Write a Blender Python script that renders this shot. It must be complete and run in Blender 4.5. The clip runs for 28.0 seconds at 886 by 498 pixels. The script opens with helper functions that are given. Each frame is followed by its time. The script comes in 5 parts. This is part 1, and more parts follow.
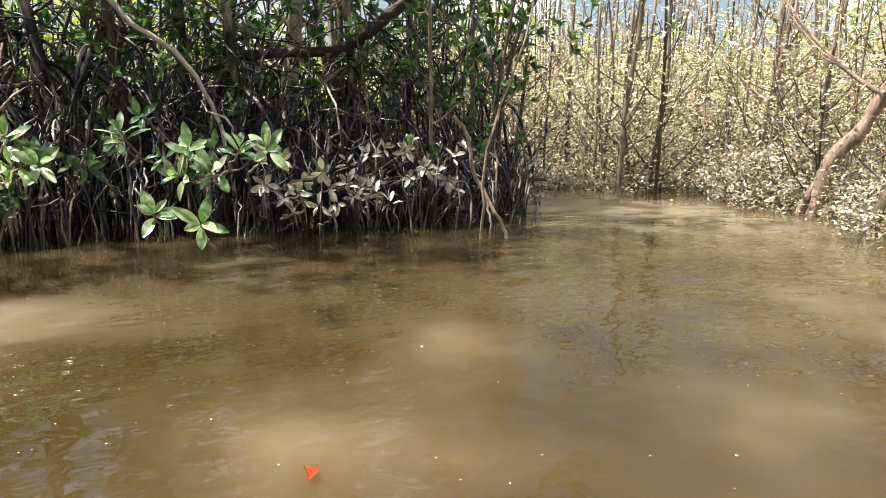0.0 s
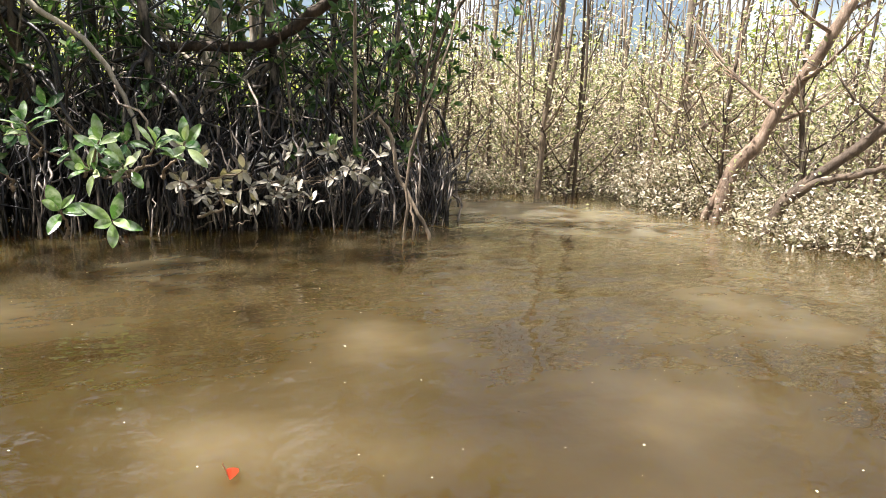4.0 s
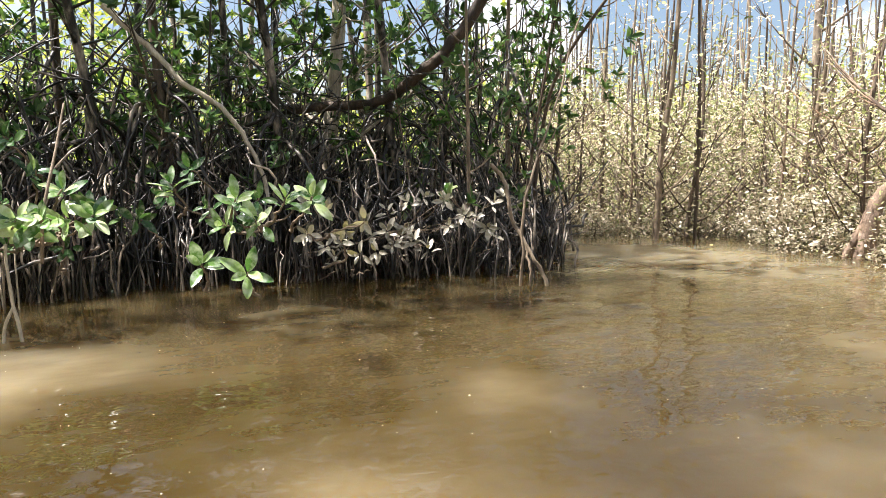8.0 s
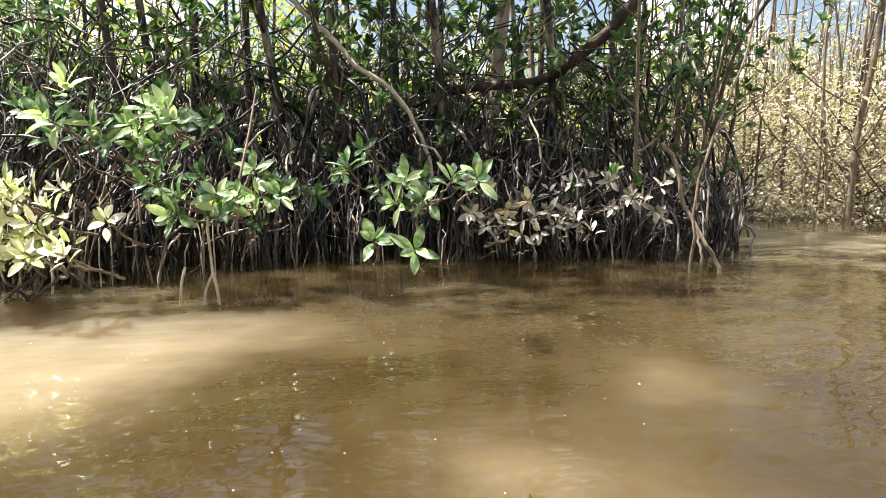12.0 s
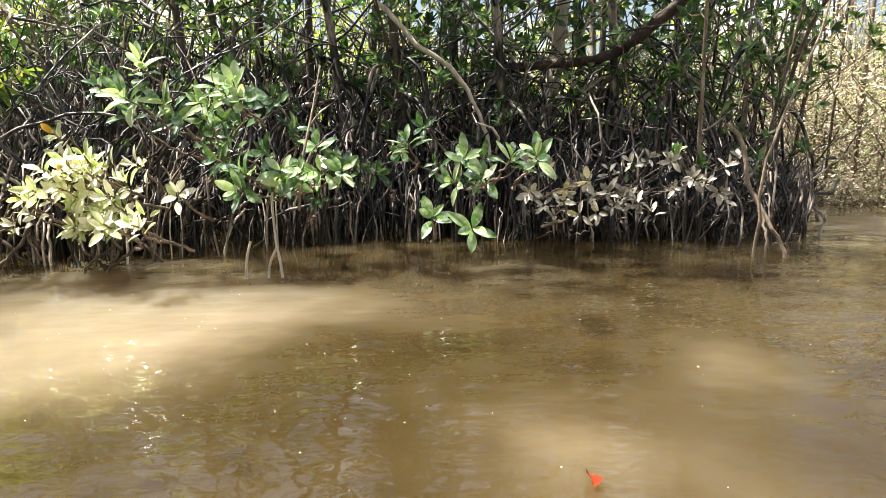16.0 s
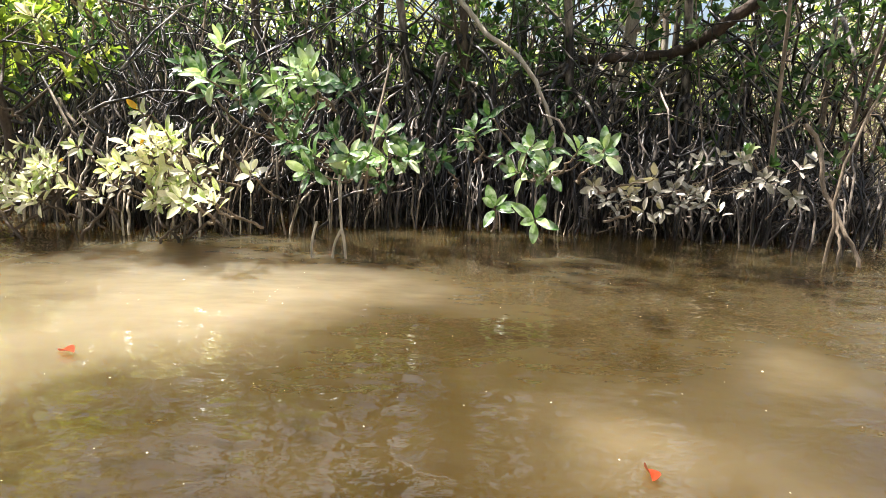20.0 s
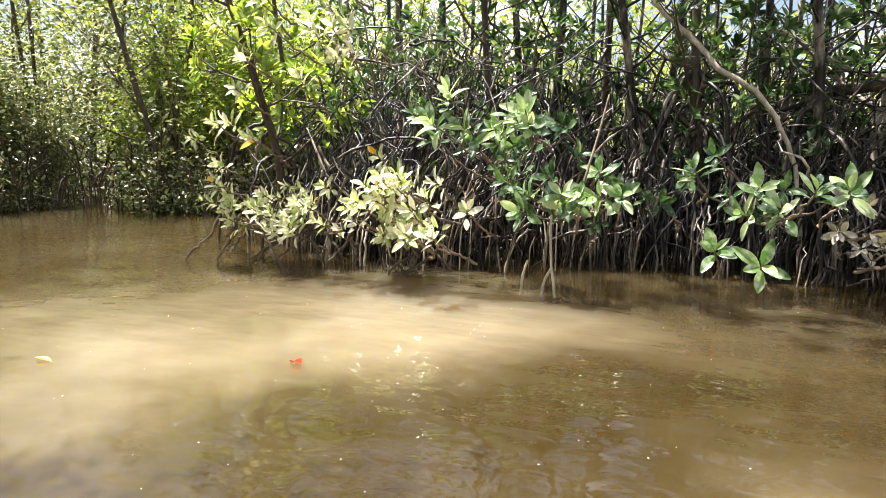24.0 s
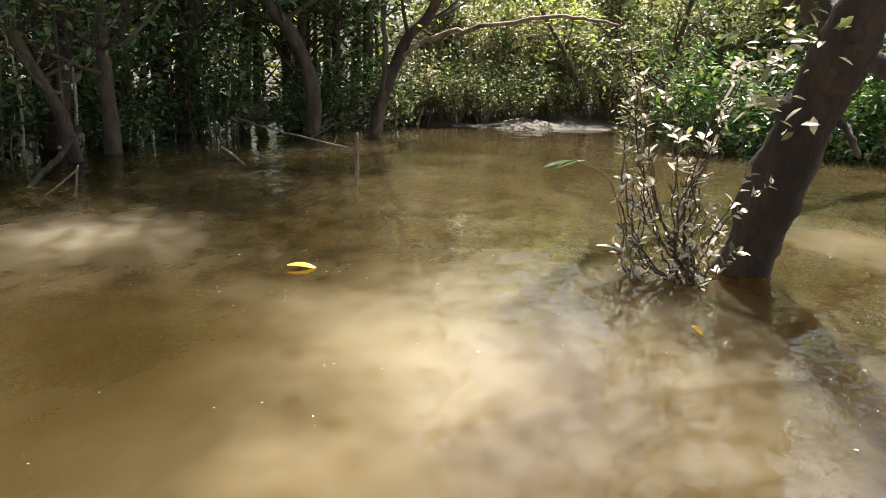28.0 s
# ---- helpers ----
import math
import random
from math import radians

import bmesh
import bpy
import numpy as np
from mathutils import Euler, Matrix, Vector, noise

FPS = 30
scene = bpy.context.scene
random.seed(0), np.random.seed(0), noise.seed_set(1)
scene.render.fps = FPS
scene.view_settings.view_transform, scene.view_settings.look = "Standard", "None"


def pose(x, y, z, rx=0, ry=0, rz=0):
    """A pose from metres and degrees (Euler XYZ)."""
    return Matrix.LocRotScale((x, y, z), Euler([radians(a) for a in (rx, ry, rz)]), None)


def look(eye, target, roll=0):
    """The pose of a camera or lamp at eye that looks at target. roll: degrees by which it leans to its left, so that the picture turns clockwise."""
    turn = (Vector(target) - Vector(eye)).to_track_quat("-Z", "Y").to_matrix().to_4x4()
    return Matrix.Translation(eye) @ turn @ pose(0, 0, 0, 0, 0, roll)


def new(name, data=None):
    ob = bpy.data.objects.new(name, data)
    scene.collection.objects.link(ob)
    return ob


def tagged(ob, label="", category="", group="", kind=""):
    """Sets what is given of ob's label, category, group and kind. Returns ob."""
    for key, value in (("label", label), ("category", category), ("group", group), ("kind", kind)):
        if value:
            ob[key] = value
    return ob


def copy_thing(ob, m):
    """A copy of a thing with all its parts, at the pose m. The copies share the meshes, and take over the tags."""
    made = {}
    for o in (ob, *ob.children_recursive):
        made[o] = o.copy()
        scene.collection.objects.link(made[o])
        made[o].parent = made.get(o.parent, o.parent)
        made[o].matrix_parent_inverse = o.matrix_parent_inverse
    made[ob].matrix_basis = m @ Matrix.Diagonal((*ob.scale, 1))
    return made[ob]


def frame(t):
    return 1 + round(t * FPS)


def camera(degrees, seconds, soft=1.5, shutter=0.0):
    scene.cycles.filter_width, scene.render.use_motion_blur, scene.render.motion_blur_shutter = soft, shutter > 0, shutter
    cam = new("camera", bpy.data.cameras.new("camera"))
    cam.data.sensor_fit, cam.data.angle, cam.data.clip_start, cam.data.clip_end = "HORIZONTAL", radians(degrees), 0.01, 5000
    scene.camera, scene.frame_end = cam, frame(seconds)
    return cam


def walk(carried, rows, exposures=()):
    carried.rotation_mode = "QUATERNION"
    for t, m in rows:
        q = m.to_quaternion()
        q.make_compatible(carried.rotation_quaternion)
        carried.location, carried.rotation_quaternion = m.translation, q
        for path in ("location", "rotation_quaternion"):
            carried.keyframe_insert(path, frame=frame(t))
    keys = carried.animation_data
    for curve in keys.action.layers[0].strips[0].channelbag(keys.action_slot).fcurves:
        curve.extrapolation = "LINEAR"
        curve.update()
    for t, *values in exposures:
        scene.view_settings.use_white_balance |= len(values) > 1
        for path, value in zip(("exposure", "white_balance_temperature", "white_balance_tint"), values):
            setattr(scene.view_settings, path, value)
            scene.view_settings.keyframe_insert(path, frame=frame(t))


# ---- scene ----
cam = camera(68.1, 28.0, soft=0.8, shutter=0.06)
PATH = [
    (0, (0.006, -0.002, 1.000), (0.743, 1.810, 0.583), 0.49),
    (0.5, (0.007, -0.015, 1.000), (0.899, 1.733, 0.614), 0.15),
    (1, (0.009, -0.029, 1.000), (1.020, 1.660, 0.640), -0.10),
    (1.5, (0.011, -0.042, 1.000), (1.081, 1.612, 0.654), -0.28),
    (2, (0.013, -0.055, 1.000), (1.096, 1.591, 0.659), -0.71),
    (2.5, (0.006, -0.049, 1.000), (1.072, 1.605, 0.638), -1.01),
    (3, (-0.001, -0.042, 1.000), (1.038, 1.619, 0.595), -0.37),
    (3.5, (-0.008, -0.035, 1.000), (0.981, 1.647, 0.563), 1.91),
    (4, (-0.015, -0.029, 1.000), (0.937, 1.683, 0.594), 2.42),
    (4.5, (-0.022, -0.022, 1.000), (0.886, 1.711, 0.583), 2.76),
    (6.5, (-0.029, 0.035, 1.000), (0.827, 1.811, 0.664), 1.46),
    (7, (-0.039, 0.029, 1.000), (0.770, 1.827, 0.663), 0.66),
    (7.5, (-0.048, 0.023, 1.000), (0.651, 1.869, 0.680), -1.68),
    (8, (-0.058, 0.017, 1.000), (0.600, 1.886, 0.726), -0.50),
    (8.5, (-0.067, 0.011, 1.000), (0.507, 1.904, 0.706), 0.47),
    (9, (-0.079, 0.021, 1.000), (0.411, 1.931, 0.671), 0.10),
    (9.5, (-0.092, 0.031, 1.000), (0.338, 1.953, 0.652), -0.61),
    (10, (-0.104, 0.041, 1.000), (0.249, 1.979, 0.654), -0.42),
    (10.5, (-0.116, 0.051, 1.000), (0.174, 1.998, 0.646), -0.51),
    (11, (-0.122, 0.050, 1.000), (0.136, 2.005, 0.665), -1.25),
    (11.5, (-0.129, 0.049, 1.000), (0.085, 2.010, 0.670), -0.89),
    (12, (-0.135, 0.048, 1.000), (0.077, 2.009, 0.671), -0.80),
    (12.5, (-0.141, 0.047, 1.000), (0.039, 2.009, 0.658), -1.31),
    (14.5, (-0.164, 0.027, 1.000), (-0.071, 1.994, 0.647), -0.53),
    (15, (-0.164, 0.022, 1.000), (-0.132, 1.986, 0.624), -1.01),
    (15.5, (-0.164, 0.017, 1.000), (-0.145, 1.981, 0.623), -1.21),
    (16, (-0.164, 0.012, 1.000), (-0.115, 1.973, 0.611), -0.59),
    (16.5, (-0.163, 0.007, 1.000), (-0.125, 1.969, 0.613), 0.31),
    (17, (-0.163, 0.002, 1.000), (-0.127, 1.967, 0.633), -0.55),
    (17.5, (-0.170, -0.003, 1.000), (-0.131, 1.955, 0.595), -0.73),
    (18, (-0.177, -0.008, 1.000), (-0.130, 1.943, 0.563), -0.74),
    (18.5, (-0.184, -0.013, 1.000), (-0.153, 1.942, 0.576), -0.70),
    (19, (-0.191, -0.017, 1.000), (-0.179, 1.937, 0.575), 0.17),
    (19.5, (-0.199, -0.022, 1.000), (-0.272, 1.929, 0.569), 1.06),
    (20, (-0.216, -0.031, 1.000), (-0.327, 1.921, 0.578), 1.52),
    (20.5, (-0.233, -0.040, 1.000), (-0.394, 1.913, 0.599), 1.68),
    (21, (-0.250, -0.049, 1.000), (-0.512, 1.893, 0.602), 1.63),
    (21.5, (-0.267, -0.058, 1.000), (-0.572, 1.883, 0.630), 1.37),
    (23.5, (-0.020, -0.011, 1.000), (-0.704, 1.839, 0.671), -0.07),
    (24, (-0.052, -0.037, 1.000), (-0.851, 1.769, 0.690), 0.20),
    (24.5, (-0.084, -0.064, 1.000), (-1.018, 1.675, 0.678), 0.66),
    (25, (-0.117, -0.090, 1.000), (-1.257, 1.516, 0.653), 0.60),
    (25.5, (-0.147, -0.120, 1.000), (-1.496, 1.302, 0.602), 2.08),
    (25.6, (-0.153, -0.126, 1.000), (-1.516, 1.284, 0.605), 1.65),
    (26, (-0.178, -0.149, 1.000), (-1.655, 1.121, 0.547), 1.63),
    (26.3, (-0.196, -0.166, 1.000), (-1.835, 0.877, 0.524), 0.45),
    (26.5, (-0.208, -0.178, 1.000), (-1.948, 0.668, 0.492), -0.36),
    (26.8, (-0.237, -0.235, 1.000), (-2.100, 0.268, 0.476), -2.05),
    (27, (-0.256, -0.273, 1.000), (-2.140, 0.069, 0.423), -3.38),
    (27.5, (-0.304, -0.368, 1.000), (-2.222, -0.430, 0.439), -0.12),
    (27.8, (-0.332, -0.425, 1.000), (-2.234, -0.735, 0.464), 1.68),
    (28, (-0.351, -0.463, 1.000), (-2.237, -0.853, 0.459), 1.79),
]
walk(cam, [(t, look(eye, target, roll)) for t, eye, target, roll in PATH], exposures=[(0, 1.75), (4.5, 1.75), (9, 1.9), (24, 1.92), (25.5, 1.86), (26.3, 1.78), (27, 1.65), (28, 1.75)])

# ---- light ----
SUN_DIR = Vector((-0.36, 0.13, 0.92)).normalized()
world = bpy.data.worlds.new("sky")
scene.world = world
world.use_nodes = True
wn = world.node_tree.nodes
sky = wn.new("ShaderNodeTexSky")
sky.sky_type = "NISHITA"
sky.sun_disc = False
sky.sun_elevation = math.asin(SUN_DIR.z)
sky.sun_rotation = math.atan2(SUN_DIR.x, SUN_DIR.y)
sky.air_density, sky.dust_density = 1.0, 3.0
# broken white cloud over all of the blue
where, puff, cover, blend = wn.new("ShaderNodeTexCoord"), wn.new("ShaderNodeTexNoise"), wn.new("ShaderNodeValToRGB"), wn.new("ShaderNodeMix")
puff.inputs["Scale"].default_value, puff.inputs["Detail"].default_value = 2.6, 5.0
cover.color_ramp.elements[0].position, cover.color_ramp.elements[1].position = 0.50, 0.66
blend.data_type = "RGBA"
blend.inputs[7].default_value = (11.0, 11.2, 11.8, 1)
wl = world.node_tree.links
wl.new(where.outputs["Generated"], puff.inputs["Vector"])
wl.new(puff.outputs[0], cover.inputs[0])
wl.new(cover.outputs[0], blend.inputs[0])
wl.new(sky.outputs[0], blend.inputs[6])
wl.new(blend.outputs[2], wn["Background"].inputs["Color"])
wn["Background"].inputs["Strength"].default_value = 0.055
sun = new("sun", bpy.data.lights.new("sun", "SUN"))
sun.data.energy, sun.data.angle, sun.data.color = 5.0, radians(0.8), (1.0, 0.965, 0.925)
sun.matrix_world = look(SUN_DIR * 30, (0, 0, 0))

RNG = np.random.default_rng(11)


# ---- materials ----
def nodes_of(name):
    m = bpy.data.materials.new(name)
    m.use_nodes = True
    return m, m.node_tree.nodes, m.node_tree.links, m.node_tree.nodes["Principled BSDF"]


def ramp(n, stops):
    r = n.new("ShaderNodeValToRGB")
    while len(r.color_ramp.elements) < len(stops):
        r.color_ramp.elements.new(0.5)
    for e, (p, c) in zip(r.color_ramp.elements, stops):
        e.position, e.color = p, (*c, 1)
    return r


def tex(n, l, scale, detail=4.0, rough=0.55, stretch=(1, 1, 1)):
    c, mp, t = n.new("ShaderNodeTexCoord"), n.new("ShaderNodeMapping"), n.new("ShaderNodeTexNoise")
    mp.inputs["Scale"].default_value = stretch
    t.inputs["Scale"].default_value, t.inputs["Detail"].default_value, t.inputs["Roughness"].default_value = scale, detail, rough
    l.new(c.outputs["Object"], mp.inputs[0])
    l.new(mp.outputs[0], t.inputs["Vector"])
    return t


def mixed(n, l, fac, a, b, kind="MIX"):
    x = n.new("ShaderNodeMix")
    x.data_type, x.blend_type = "RGBA", kind
    for socket, v in ((x.inputs[0], fac), (x.inputs[6], a), (x.inputs[7], b)):
        if isinstance(v, (int, float)):
            socket.default_value = v
        elif isinstance(v, tuple):
            socket.default_value = (*v, 1)
        else:
            l.new(v, socket)
    return x.outputs[2]


def bark_material(name, dark, mid, pale, pale_amount=0.5, scale=9.0, bump=0.6, rough=0.72):
    m, n, l, p = nodes_of(name)
    big, fine = tex(n, l, scale, 5, 0.6, (1, 1, 0.45)), tex(n, l, scale * 9, 4, 0.65, (1, 1, 0.3))
    island = n.new("ShaderNodeNewGeometry")
    base = ramp(n, [(0.3, dark), (0.52, mid), (0.62 + 0.3 * (1 - pale_amount), pale)])
    l.new(big.outputs[0], base.inputs[0])
    # tone per piece; the bright end also stands for pieces in sun
    shade = ramp(n, [(0.0, (0.45, 0.42, 0.4)), (0.7, (1.0, 0.97, 0.92)), (1.0, (1.9, 1.8, 1.65))])
    l.new(island.outputs["Random Per Island"], shade.inputs[0])
    grain = ramp(n, [(0.3, (0.6, 0.58, 0.55)), (0.65, (1.15, 1.12, 1.1))])
    l.new(fine.outputs[0], grain.inputs[0])
    c = mixed(n, l, 1.0, base.outputs[0], shade.outputs[0], "MULTIPLY")
    c = mixed(n, l, 1.0, c, grain.outputs[0], "MULTIPLY")
    l.new(c, p.inputs["Base Color"])
    p.inputs["Roughness"].default_value = rough
    b = n.new("ShaderNodeBump")
    b.inputs["Strength"].default_value, b.inputs["Distance"].default_value = bump, 0.012
    l.new(fine.outputs[0], b.inputs["Height"])
    l.new(b.outputs[0], p.inputs["Normal"])
    return m


def leaf_material(name, stops, through_light=0.3, rough=0.38, per_object=False, silt_and_sun=0.0, silt_sun_color=(0.42, 0.37, 0.29), glow=(1.5, 1.45, 0.6)):
    m, n, l, p = nodes_of(name)
    if per_object:
        r = n.new("ShaderNodeObjectInfo").outputs["Random"]
    else:
        r = n.new("ShaderNodeNewGeometry").outputs["Random Per Island"]
    base = ramp(n, stops)
    l.new(r, base.inputs[0])
    mott = tex(n, l, 38.0, 3, 0.6)
    tone = ramp(n, [(0.3, (0.78, 0.8, 0.75)), (0.7, (1.15, 1.12, 1.05))])
    l.new(mott.outputs[0], tone.inputs[0])
    c = mixed(n, l, 1.0, base.outputs[0], tone.outputs[0], "MULTIPLY")
    # silty film; on green and sunny leaves also painted sun highlights
    if silt_and_sun:
        pale_coat = tex(n, l, 2.2, 3, 0.55)
        cover = ramp(n, [(0.60 - 0.35 * silt_and_sun, (0, 0, 0)), (1.0 - 0.2 * silt_and_sun, (1, 1, 1))])
        l.new(pale_coat.outputs[0], cover.inputs[0])
        c = mixed(n, l, cover.outputs[0], c, silt_sun_color)
    l.new(c, p.inputs["Base Color"])
    p.inputs["Roughness"].default_value = rough
    p.inputs["IOR"].default_value = 1.42
    t = n.new("ShaderNodeBsdfTranslucent")
    bright = mixed(n, l, 1.0, c, glow, "MULTIPLY")
    l.new(bright, t.inputs["Color"])
    s = n.new("ShaderNodeMixShader")
    s.inputs[0].default_value = through_light
    l.new(p.outputs[0], s.inputs[1])
    l.new(t.outputs[0], s.inputs[2])
    l.new(s.outputs[0], n["Material Output"].inputs["Surface"])
    return m


def water_material():
    """Turbid creek water: a silty body with painted sun and shade, under a mirror with fine ripples."""
    m, n, l, p = nodes_of("murky_water")
    cloud, fine, wisp = tex(n, l, 0.75, 2.5, 0.5), tex(n, l, 3.0, 2, 0.5), tex(n, l, 0.9, 4, 0.6)
    where = n.new("ShaderNodeTexCoord").outputs["Object"]
    bent = n.new("ShaderNodeVectorMath")
    bent.operation = "MULTIPLY_ADD"
    l.new(wisp.outputs["Color"], bent.inputs[0])
    bent.inputs[1].default_value = (1.0, 1.0, 0)
    l.new(where, bent.inputs[2])

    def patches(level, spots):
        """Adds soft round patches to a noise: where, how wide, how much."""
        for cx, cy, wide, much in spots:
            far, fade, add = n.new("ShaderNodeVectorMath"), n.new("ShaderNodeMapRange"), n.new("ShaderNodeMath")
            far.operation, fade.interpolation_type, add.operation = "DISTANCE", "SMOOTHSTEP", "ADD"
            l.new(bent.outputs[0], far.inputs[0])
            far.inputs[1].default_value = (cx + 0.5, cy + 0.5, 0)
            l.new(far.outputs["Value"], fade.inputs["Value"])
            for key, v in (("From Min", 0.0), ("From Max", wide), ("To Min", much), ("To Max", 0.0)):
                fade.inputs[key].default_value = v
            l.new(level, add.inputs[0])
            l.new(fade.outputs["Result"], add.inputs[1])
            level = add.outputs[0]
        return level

    # silty tone, with pools of sun painted paler and tree shade painted darker
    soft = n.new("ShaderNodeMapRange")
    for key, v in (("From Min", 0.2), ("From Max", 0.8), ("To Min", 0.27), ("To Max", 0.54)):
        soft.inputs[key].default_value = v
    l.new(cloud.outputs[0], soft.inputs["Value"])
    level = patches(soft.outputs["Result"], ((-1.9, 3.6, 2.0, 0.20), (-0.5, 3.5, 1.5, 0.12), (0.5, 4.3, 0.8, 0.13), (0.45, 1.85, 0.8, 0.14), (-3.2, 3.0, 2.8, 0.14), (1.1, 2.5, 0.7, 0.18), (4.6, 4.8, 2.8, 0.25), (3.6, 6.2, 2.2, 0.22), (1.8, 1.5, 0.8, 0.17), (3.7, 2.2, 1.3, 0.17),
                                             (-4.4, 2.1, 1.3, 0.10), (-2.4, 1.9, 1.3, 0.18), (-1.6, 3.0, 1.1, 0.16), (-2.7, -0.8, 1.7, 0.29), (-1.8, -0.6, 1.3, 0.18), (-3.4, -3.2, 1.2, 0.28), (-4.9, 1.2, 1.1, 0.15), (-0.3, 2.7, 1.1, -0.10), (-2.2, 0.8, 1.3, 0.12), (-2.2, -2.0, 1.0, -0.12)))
    silt_and_sun = ramp(n, [(0.30, (0.016, 0.016, 0.016)), (0.5, (0.058, 0.058, 0.058)), (0.76, (0.235, 0.235, 0.235))])
    l.new(level, silt_and_sun.inputs[0])
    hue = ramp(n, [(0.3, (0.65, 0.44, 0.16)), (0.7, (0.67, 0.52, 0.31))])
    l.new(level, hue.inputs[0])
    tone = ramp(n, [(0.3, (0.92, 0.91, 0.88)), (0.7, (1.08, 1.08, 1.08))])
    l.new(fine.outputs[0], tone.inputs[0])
    # turbid water scatters light sideways, softening shade; painted shade lets the dark base through
    l.new(mixed(n, l, 1.0, hue.outputs[0], tone.outputs[0], "MULTIPLY"), p.inputs["Base Color"])
    p.inputs["Roughness"].default_value = 1.0
    p.inputs["Specular IOR Level"].default_value = 0.0
    p.inputs["Subsurface Weight"].default_value = 1.0
    p.inputs["Subsurface Radius"].default_value = (1.0, 0.85, 0.6)
    p.inputs["Subsurface Scale"].default_value = 1.1
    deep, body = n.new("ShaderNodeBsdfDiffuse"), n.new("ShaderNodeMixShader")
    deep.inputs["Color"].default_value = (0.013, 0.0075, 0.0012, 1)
    l.new(silt_and_sun.outputs[0], body.inputs[0])
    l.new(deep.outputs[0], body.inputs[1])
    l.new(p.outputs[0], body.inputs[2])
    gloss, facing, both = n.new("ShaderNodeBsdfGlossy"), n.new("ShaderNodeFresnel"), n.new("ShaderNodeMixShader")
    gloss.inputs["Roughness"].default_value = 0.015
    facing.inputs["IOR"].default_value = 1.5
    # light gusts roughen the open reach, the lee of the bank lies calm
    gust = ramp(n, [(0.25, (0.3, 0.3, 0.3)), (0.8, (1, 1, 1))])
    l.new(patches(tex(n, l, 0.6, 2, 0.5).outputs[0], ((3.0, 3.8, 3.6, 0.26), (0.3, 2.8, 1.8, 0.10), (-2.6, 0.9, 2.4, -0.25), (-7.5, 1.0, 3.0, 0.15), (-2.1, -2.1, 1.1, 0.3))), gust.inputs[0])
    last = None
    for scale, detail, stretch, height in ((2.2, 1.0, (0.7, 1.3, 1), 0.027), (6.5, 1.0, (0.7, 1.3, 1), 0.0105), (20.0, 1.0, (1, 1.2, 1), 0.0016)):
        wave, b = tex(n, l, scale, detail, 0.45, stretch), n.new("ShaderNodeBump")
        b.inputs["Strength"].default_value, b.inputs["Distance"].default_value = 1.0, height
        force = n.new("ShaderNodeMath")
        force.operation = "MULTIPLY"
        l.new(wave.outputs[0], force.inputs[0])
        l.new(gust.outputs[0], force.inputs[1])
        l.new(force.outputs[0], b.inputs["Height"])
        if last:
            l.new(last.outputs[0], b.inputs["Normal"])
        last = b
    l.new(last.outputs[0], gloss.inputs["Normal"])
    l.new(last.outputs[0], facing.inputs["Normal"])
    l.new(facing.outputs[0], both.inputs[0])
    l.new(body.outputs[0], both.inputs[1])
    l.new(gloss.outputs[0], both.inputs[2])
    l.new(both.outputs[0], n["Material Output"].inputs["Surface"])
    return m


def mud_material():
    m, n, l, p = nodes_of("mud")
    a, f = tex(n, l, 1.6, 5, 0.6), tex(n, l, 22.0, 5, 0.65)
    c = ramp(n, [(0.3, (0.035, 0.027, 0.018)), (0.55, (0.07, 0.056, 0.038)), (0.75, (0.13, 0.11, 0.08))])
    l.new(a.outputs[0], c.inputs[0])
    g = ramp(n, [(0.3, (0.7, 0.7, 0.7)), (0.7, (1.2, 1.2, 1.2))])
    l.new(f.outputs[0], g.inputs[0])
    l.new(mixed(n, l, 1.0, c.outputs[0], g.outputs[0], "MULTIPLY"), p.inputs["Base Color"])
    p.inputs["Roughness"].default_value = 0.75
    b = n.new("ShaderNodeBump")
    b.inputs["Strength"].default_value, b.inputs["Distance"].default_value = 0.8, 0.04
    l.new(f.outputs[0], b.inputs["Height"])
    l.new(b.outputs[0], p.inputs["Normal"])
    return m


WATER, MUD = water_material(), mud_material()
# near-black with pale flecks: thicket shade and sun dapples painted into the bark
ROOT = bark_material("prop_root_bark_sun_flecks", (0.006, 0.004, 0.003), (0.017, 0.0115, 0.008), (0.56, 0.48, 0.41), 0.68, 6.0, 0.6, 0.42)
BARK_PALE = bark_material("pale_bark", (0.10, 0.075, 0.055), (0.30, 0.25, 0.20), (0.62, 0.56, 0.48), 0.85, 7.0)
BARK_BROWN = bark_material("brown_bark", (0.045, 0.032, 0.022), (0.10, 0.072, 0.05), (0.22, 0.165, 0.12), 0.4, 8.0, 0.9)
BARK_TAN = bark_material("tan_bark", (0.075, 0.05, 0.036), (0.27, 0.195, 0.145), (0.52, 0.42, 0.34), 0.75, 7.0, 1.0)
BARK_DARK = bark_material("dark_bark", (0.020, 0.012, 0.007), (0.058, 0.037, 0.024), (0.16, 0.11, 0.075), 0.5, 7.0, 1.0)
# pale bark; on roots standing in sun the brightness is put into this colour
ROOT_PALE = bark_material("pale_sunlit_root", (0.34, 0.29, 0.22), (0.52, 0.46, 0.37), (0.72, 0.66, 0.57), 0.8, 9.0, 0.4, 0.5)
BARK_RUGGED = bark_material("rugged_bark", (0.014, 0.009, 0.006), (0.048, 0.031, 0.021), (0.12, 0.08, 0.055), 0.6, 5.0, 1.0, 0.9)
TWIG = bark_material("twig_bark", (0.10, 0.075, 0.05), (0.22, 0.17, 0.12), (0.42, 0.34, 0.26), 0.6, 14.0)
